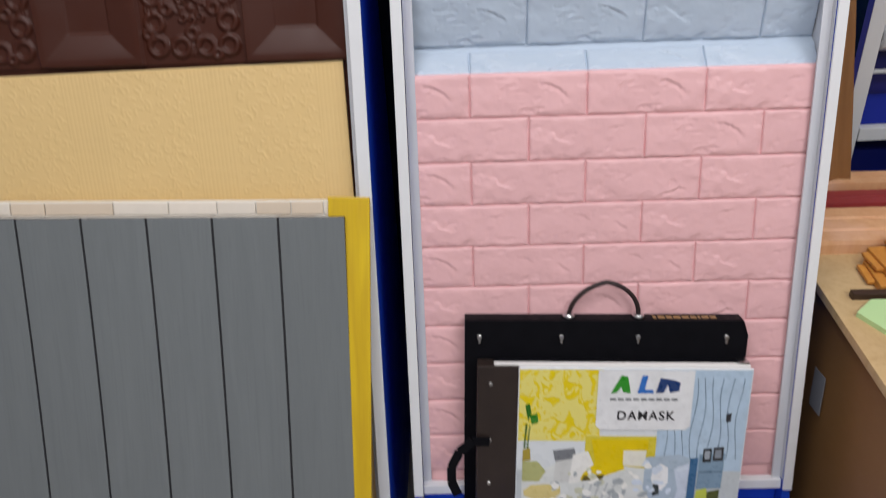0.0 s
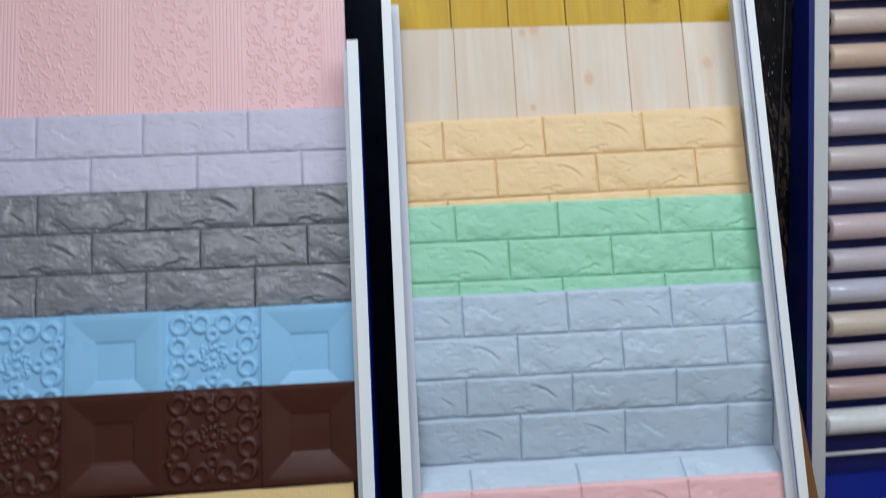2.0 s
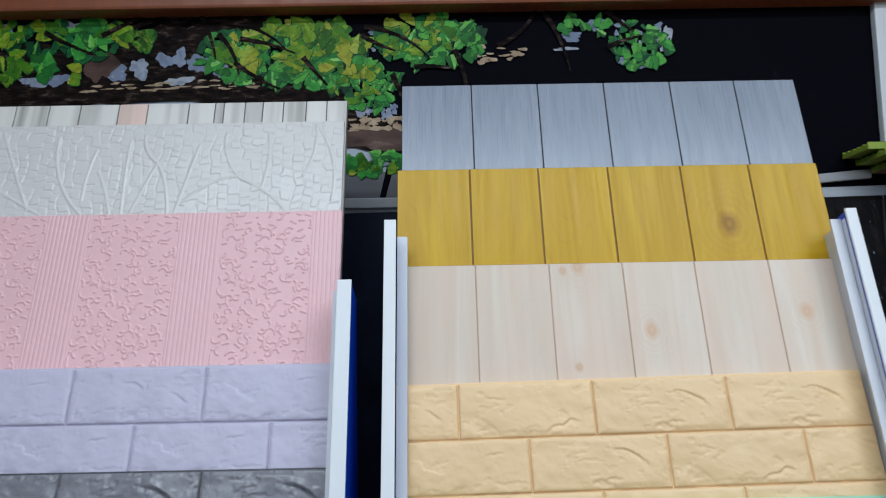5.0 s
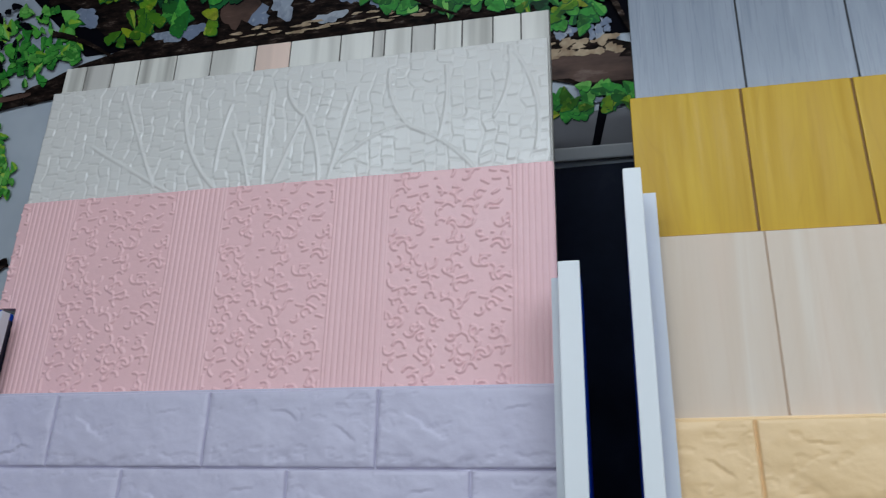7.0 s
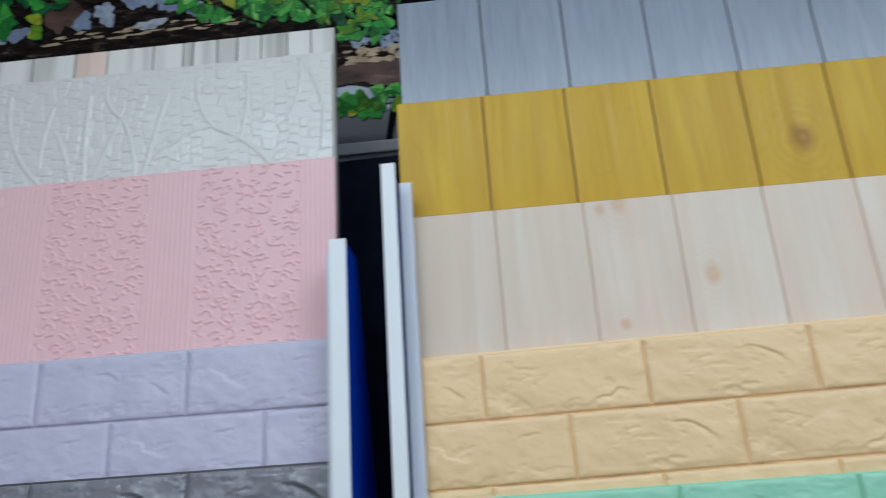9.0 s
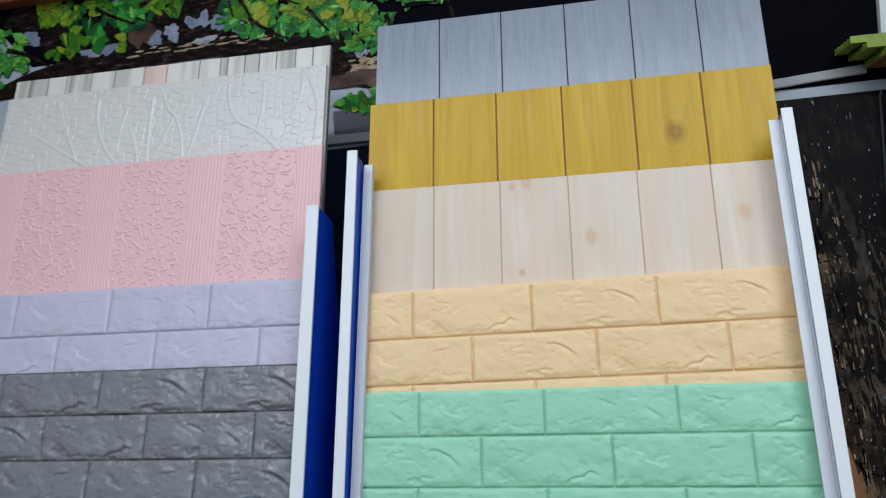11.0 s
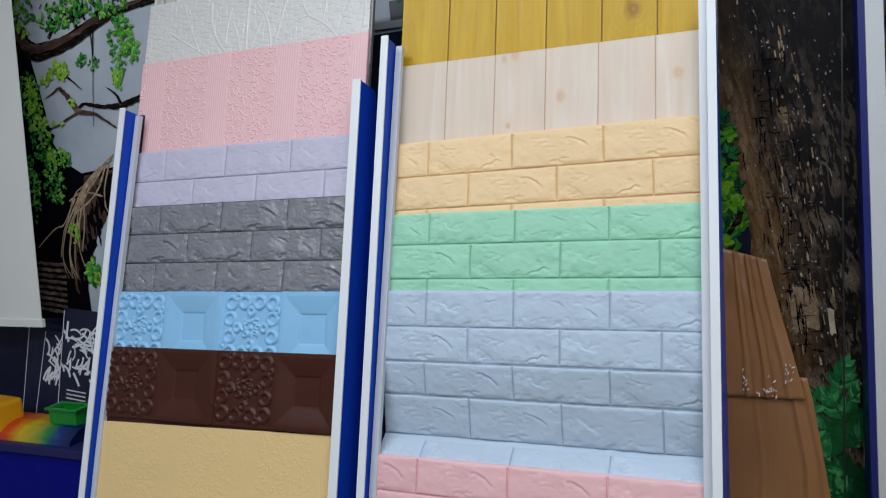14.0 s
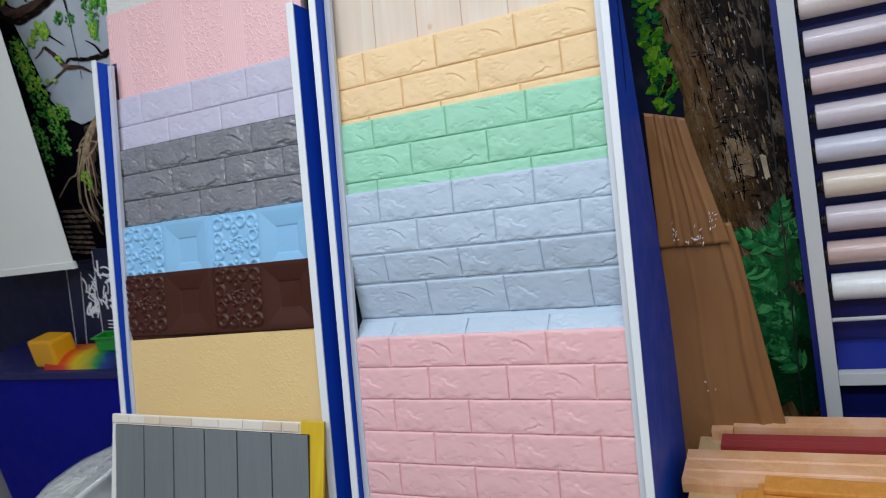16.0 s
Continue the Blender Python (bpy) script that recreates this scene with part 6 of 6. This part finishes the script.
part("lower_sheet", creased(0.0, 1.250, 0.012, 0.010, ((0.80, 0.05, 0.006), (0.90, 0.03, -0.004), (0.35, 0.03, 0.002)), 41), None, sheet)
part("upper_sheet", creased(1.205, 1.530, -0.002, 0.000, ((0.30, 0.04, 0.005), (0.36, 0.02, -0.003), (0.55, 0.04, 0.006), (0.62, 0.02, -0.004), (0.82, 0.05, 0.004)), 47, 0.003, 0.30), None, sheet)
# small white slivers stand in for highlights on the clear tape
rs = random.Random(33)
for cx, cz, rx, rz, n in ((0.600, 1.235, 0.008, 0.030, 8), (0.645, 1.212, 0.018, 0.010, 14), (0.652, 1.24, 0.006, 0.02, 4), (0.688, 1.255, 0.008, 0.022, 12), (0.645, 0.866, 0.014, 0.012, 3)):
    for _ in range(n):
        x, z = cx + rs.uniform(-rx, rx), cz + rs.uniform(-rz, rz)
        ln, a, w = rs.uniform(0.003, 0.011), rs.choice((1.2, 1.9, 0.5)) + rs.uniform(-0.4, 0.4), rs.uniform(0.0008, 0.0020)
        ridge = tube(bmesh.new(), [(x, -0.0105, z), (x + 0.5 * ln * math.cos(a), -0.0113, z + 0.5 * ln * math.sin(a)), (x + ln * math.cos(a), -0.0105, z + ln * math.sin(a))], [w * 0.4, w, w * 0.3], 6)
        part("tape_wrinkle", ridge, tape_glint_white, sheet, "white sliver standing in for a glint on clear tape")

# ---------------------------------------------------------------- sample table
TT = 0.720
table_top = wood("pale_plywood", lin(206, 176, 130), lin(178, 142, 96), 0.5, (), 0.8, 0.05, 0.5)
table_side = plain("brown_table_panel", lin(150, 108, 66), 0.5, 0.07, 4, 60, 0.15)
table = thing("sample_table", pose(0.604, 0, 0), "plywood table with brown sides holding samples", "table")
part("top", box((0, 0.80, TT - 0.018), (1.25, 1.875, TT), 0.002), table_top, table, "pale plywood top")
for a, b in ((0.030, 0.046), (1.20, 1.216)):
    part("side_panel", box((a, 0.84, 0.0), (b, 1.86, TT - 0.0182)), table_side, table, "brown side panel")
part("front_panel", box((0.0465, 0.85, 0.05), (1.1995, 0.866, TT - 0.0182)), table_side, table)
lath_mat = wood("peach_wood_print", lin(228, 176, 130), lin(204, 140, 96), 0.45, (), 1.1, 0.08, 0.6, lin(236, 190, 160))
red_mat = plain("brick_red_vinyl", lin(150, 52, 52), 0.45, 0.08, 10, 120, 0.2)
orange_mat = wood("orange_wood_print", lin(214, 146, 66), lin(180, 108, 40), 0.5, (), 1.2, 0.06, 0.5)
along = Matrix.Rotation(math.pi / 2, 4, "Y")


def lath(label, x0, x1, y0, y1, z0, z1, material, ridges, category="moulding", group="sample mouldings"):
    o = thing("moulding", pose(x0, y0, z0), label, category, group)
    w = y1 - y0
    pts = [(0, 0), (0, (z1 - z0) * 0.7)]
    for k in range(ridges):
        a, b = w * k / ridges, w * (k + 1) / ridges
        pts += [(a + w * 0.02, z1 - z0), (b - w * 0.05, z1 - z0), (b - w * 0.02, (z1 - z0) * 0.8)]
    pts += [(w, (z1 - z0) * 0.6), (w, 0)]
    bm = prism(bmesh.new(), pts, 0, 0, x1 - x0)
    part("profile", bm, material, o)
    return o


lath("ridged peach wood-print moulding on the table", 0.684, 1.78, 1.812, 1.866, TT, TT + 0.034, lath_mat, 2)
lath("short offcut of peach wood-print moulding", 0.634, 0.6825, 1.806, 1.864, TT, TT + 0.028, lath_mat, 2)
lath("brick red vinyl moulding on the table", 0.660, 1.78, 1.742, 1.800, TT, TT + 0.025, red_mat, 2)
lath("wide ridged peach wood-print moulding on the table", 0.592, 1.78, 1.596, 1.726, TT, TT + 0.030, lath_mat, 3)
for k, (x, y, z, a, s) in enumerate(((0.702, 1.470, TT, -4, 1.0), (0.724, 1.488, TT + 0.0165, 4, 0.9), (0.762, 1.502, TT + 0.033, -2, 0.8))):
    o = thing("wood_sample", pose(x, y, z, 0, 0, a), "orange wood-print sample board in a small stack", "sample board", "sample boards")
    part("board", box((0, 0, 0), (0.40 * s, 0.085, 0.016), 0.003), orange_mat, o)
    part("tongue", box((-0.014, 0.02, 0.004), (-0.0003, 0.075, 0.011), 0.002), orange_mat, o)
    if k == 2:
        part("upper_lip", box((0.0, 0.03, 0.0165), (0.30, 0.08, 0.030), 0.004), orange_mat, o)
solid("dark_strip", box((0, 0, 0), (0.42, 0.016, 0.014), 0.002), plain("dark_brown_strip", (0.05, 0.025, 0.015), 0.5), "thin dark brown edging strip on the table", "edging strip", m=pose(0.645, 1.450, TT, 0, 0, -1))
solid("green_sheet", prism(bmesh.new(), [(0, 0), (0.40, 0.0), (0.42, 0.082), (0.012, 0.085), (-0.028, 0.05)], 2, 0, 0.010), plain("pale_green_foam", lin(186, 222, 160), 0.5, 0.04), "pale green foam sheet on the table", "foam sheet",
      m=pose(0.660, 1.355, TT))
solid("orange_board", box((0, 0, 0), (0.40, 0.060, 0.012), 0.003), orange_mat, "orange wood-print board below the green sheet", "sample board", "sample boards", m=pose(0.712, 1.285, TT))
solid("paper_tag", box((0, 0, 0), (0.0012, 0.044, 0.085), 0.0003), plain("grey_paper", (0.30, 0.31, 0.33), 0.6), "small grey paper stuck on the table's side", "paper", m=pose(0.6265, 1.402, 0.470, -12))

# ---------------------------------------------------------------- left of the stands
counter_blue = plain("deep_blue_counter_laminate", (0.003, 0.005, 0.24), 0.5, 0.06)
counter_blue.node_tree.nodes["Principled BSDF"].inputs["Specular IOR Level"].default_value = 0.1
counter = thing("counter", pose(-2.40, 0.012, 0), "royal blue laminate counter against the wall", "counter")
part("body", box((0.01, 1.872, 0.0), (1.22, 2.186, 0.872)), counter_blue, counter)
part("top", box((0, 1.858, 0.8725), (1.235, 2.186, 0.902), 0.003), plain("dark_blue_worktop", (0.012, 0.012, 0.10), 0.45, 0.08), counter, "dark blue worktop")
white_cloth = plain("off_white_blind_cloth", lin(234, 234, 228), 0.7, 0.02, 3, 160, 0.3)
blind = thing("roller_blind", pose(-1.634, 2.03, 0.018), "off-white sample blind hanging in front of the mural", "blind")
part("cloth", prism(bmesh.new(), [(-0.62, 1.273), (-0.012, 1.273), (0.076, 2.46), (-0.62, 2.46)], 1, 0, 0.0025), white_cloth, blind)
part("hem_bar", box((-0.62, -0.006, 1.243), (-0.006, 0.009, 1.2725), 0.003), white_cloth, blind, "off-white hem bar")
part("head_tube", tube(bmesh.new(), [(-0.62, 0.02, 2.475), (0.078, 0.02, 2.475)], 0.022, 16), white_cloth, blind)
part("bracket", box((-0.3, 0.03, 2.460), (-0.26, 0.172, 2.490)), white_trim, blind)
navy_card = plain("navy_print_card", (0.004, 0.006, 0.034), 0.6, 0.1)
white_ink = plain("white_ink", (0.75, 0.76, 0.80), 0.5)
rs = random.Random(9)
for k, (x, y, w, h, tilt, roll) in enumerate(((-1.890, 2.085, 0.26, 0.36, 9, 7), (-1.800, 2.065, 0.17, 0.335, 10, 9), (-1.665, 2.040, 0.17, 0.415, 10, 5))):
    m = pose(x, y, 0.9045, -tilt, 0, 0) @ pose(0, 0, 0, 0, roll, 0)
    o = thing("poster_board", m, ("plain navy board leaning on the wall", "navy board with white brush lettering", "navy board with large white brush lettering")[k], "poster board", "poster boards")
    card_part = part("card", box((0, 0, 0.0), (w, 0.006, h), 0.001), navy_card, o)
    part("edge_line", box((0.002, -0.0012, 0.01), (0.0045, -0.0002, h - 0.01)), white_ink, card_part, "thin white edge line")
    for row, (z, hh, n) in enumerate(((h * 0.78, 0.12, 22), (h * 0.50, 0.085, 18)) if k else ()):
        bm = bmesh.new()
        for i in range(n):
            px, pz = w * (0.12 + 0.80 * i / n), z + rs.uniform(-0.4, 0.2) * hh
            pts = stroke(px, pz, rs.choice((1.2, 1.5, 0.2, -0.6)) + rs.uniform(-0.3, 0.3), rs.uniform(-30, 30), rs.uniform(0.35, 0.8) * hh)
            t = rs.uniform(0.0028, 0.0052)
            for (a, b), (c, d) in zip(pts[::6], pts[6::6]):
                q = math.hypot(c - a, d - b) or 1
                ux, uz = -(d - b) / q * t, (c - a) / q * t
                bm.faces.new([bm.verts.new((max(0.006, min(w - 0.004, p[0])), -0.0006 - i * 0.00004, min(h - 0.004, p[1]))) for p in ((a + ux, b + uz), (a - ux, b - uz), (c - ux, d - uz), (c + ux, d + uz))])
        for f in bm.faces:
            f.normal_update()
            if f.normal.y > 0:
                f.normal_flip()
        part("brush_mark", bm, white_ink, card_part, "unreadable white brush strokes")
    if k == 2:
        for row in range(3):
            part("text_bar", box((0.04, -0.0008, 0.10 + 0.014 * row), (0.13, -0.0002, 0.104 + 0.014 * row)), white_ink, card_part, "unreadable small lines")
rainbow = Nodes("rainbow_print")
sp = rainbow.add("ShaderNodeSeparateXYZ")
rainbow.put(rainbow.co, sp.inputs[0])
rainbow = rainbow.done(rainbow.ramp(rainbow.math("ADD", rainbow.math("MULTIPLY", sp.outputs[0], 2.0), rainbow.math("MULTIPLY", rainbow.noise(9), 0.35)),
                                    [(0.12, lin(170, 30, 16)), (0.40, lin(196, 64, 20)), (0.58, lin(200, 170, 30)), (0.74, lin(40, 130, 60)), (0.86, lin(16, 50, 120)), (1.0, lin(8, 20, 70))]), 0.3)
solid("colour_sheet", prism(bmesh.new(), [(0, 0), (0.008, 0.018), (0.045, 0.040), (0.075, 0.047), (0.14, 0.044), (0.15, 0.0)], 0, 0, 0.41), rainbow, "folded rainbow coloured cloth lying on the counter", "cloth", m=pose(-1.845, 1.892, 0.9025))
tray = thing("plastic_basket", pose(-1.592, 1.945, 0.947) @ Matrix.Diagonal((1.15, 0.9, 0.5, 1)) @ Matrix.Translation((0, 0, 0.046)), "small bright green plastic basket", "basket")
green_plastic = plain("bright_green_plastic", lin(18, 140, 46), 0.3, 0.05)
part("rim", slab(slab(slab(slab(bmesh.new(), (0, 0, 0.055), (0.125, 0.012, 0.070), 0.003), (0, 0.068, 0.055), (0.125, 0.08, 0.070), 0.003), (0, 0.0125, 0.055), (0.012, 0.0675, 0.070), 0.003), (0.113, 0.0125, 0.055), (0.125, 0.0675, 0.070), 0.003), green_plastic, tray)
bm = bmesh.new()
slab(bm, (0.010, 0.008, -0.042), (0.115, 0.072, -0.036), 0.001)
for lo, hi in (((0.010, 0.008, -0.0355), (0.014, 0.072, 0.0545)), ((0.111, 0.008, -0.0355), (0.115, 0.072, 0.0545)), ((0.0145, 0.008, -0.0355), (0.1105, 0.012, 0.0545)), ((0.0145, 0.068, -0.0355), (0.1105, 0.072, 0.0545))):
    slab(bm, lo, hi, 0.001)
part("tub", bm, green_plastic, tray)
solid("yellow_box", box((0, 0, 0), (0.16, 0.10, 0.115), 0.012), plain("amber_plastic", lin(226, 160, 20), 0.4, 0.06), "amber yellow plastic box on the counter", "box", m=pose(-1.925, 1.915, 0.9025, 0, 0, -6))
bag_mat = plain("crumpled_white_plastic", lin(206, 208, 204), 0.30, 0.06, 14, 50, 0.5, coat=0.3)
bm = bmesh.new()
rings, around, H = 34, 72, 0.645
loops = []
for i in range(rings + 12):
    row = []
    for k in range(around):
        a = 2 * math.pi * k / around
        d = Vector((math.cos(a), math.sin(a), 0))
        rim, tilt = 1 + 0.05 * math.cos(3 * a + 0.8), 0.060 * math.cos(a - 0.4) + 0.012 * math.cos(2 * a)
        if i < rings:
            q = i / (rings - 1)
            fold = noise.noise(Vector((2.2 * math.cos(a), 2.2 * math.sin(a), 3.0 * q))) + 0.5 * abs(noise.noise(Vector((5 * math.cos(a), 5 * math.sin(a), 5.0 * q + 9))))
            size = (0.170 + 0.022 * q + 0.014 * smooth(0.90, 1.0, q) * rim) * (1 + 0.06 * fold)
            z = q * (H + tilt)
        else:
            q = 1 - (i - rings + 1) / 12
            size = 0.204 * rim * q
            crease = noise.noise(Vector((9 * d.x * q, 9 * d.y * q, 4.0))) + 0.6 * abs(noise.noise(Vector((16 * d.x * q, 16 * d.y * q, 1.0))))
            z = H + tilt * q + 0.012 * crease * min(1.0, 3 * (1 - q)) - 0.012 * (1 - q)
        row.append(bm.verts.new((d.x * size, 0.92 * d.y * size, max(0.0, z))))
    loops.append(row)
for low, high in zip(loops, loops[1:-1]):
    for k in range(around):
        bm.faces.new((low[k], low[(k + 1) % around], high[(k + 1) % around], high[k])).smooth = True
for v in loops[-1]:
    bm.verts.remove(v)
tip = bm.verts.new((0, 0, H - 0.006))
for k in range(around):
    bm.faces.new((loops[-2][k], loops[-2][(k + 1) % around], tip)).smooth = True
bm.faces.new(list(reversed(loops[0])))
solid("plastic_bag", bm, bag_mat, "crumpled white plastic bag standing beside the counter", "bag", m=pose(-1.405, 1.62, 0.0))
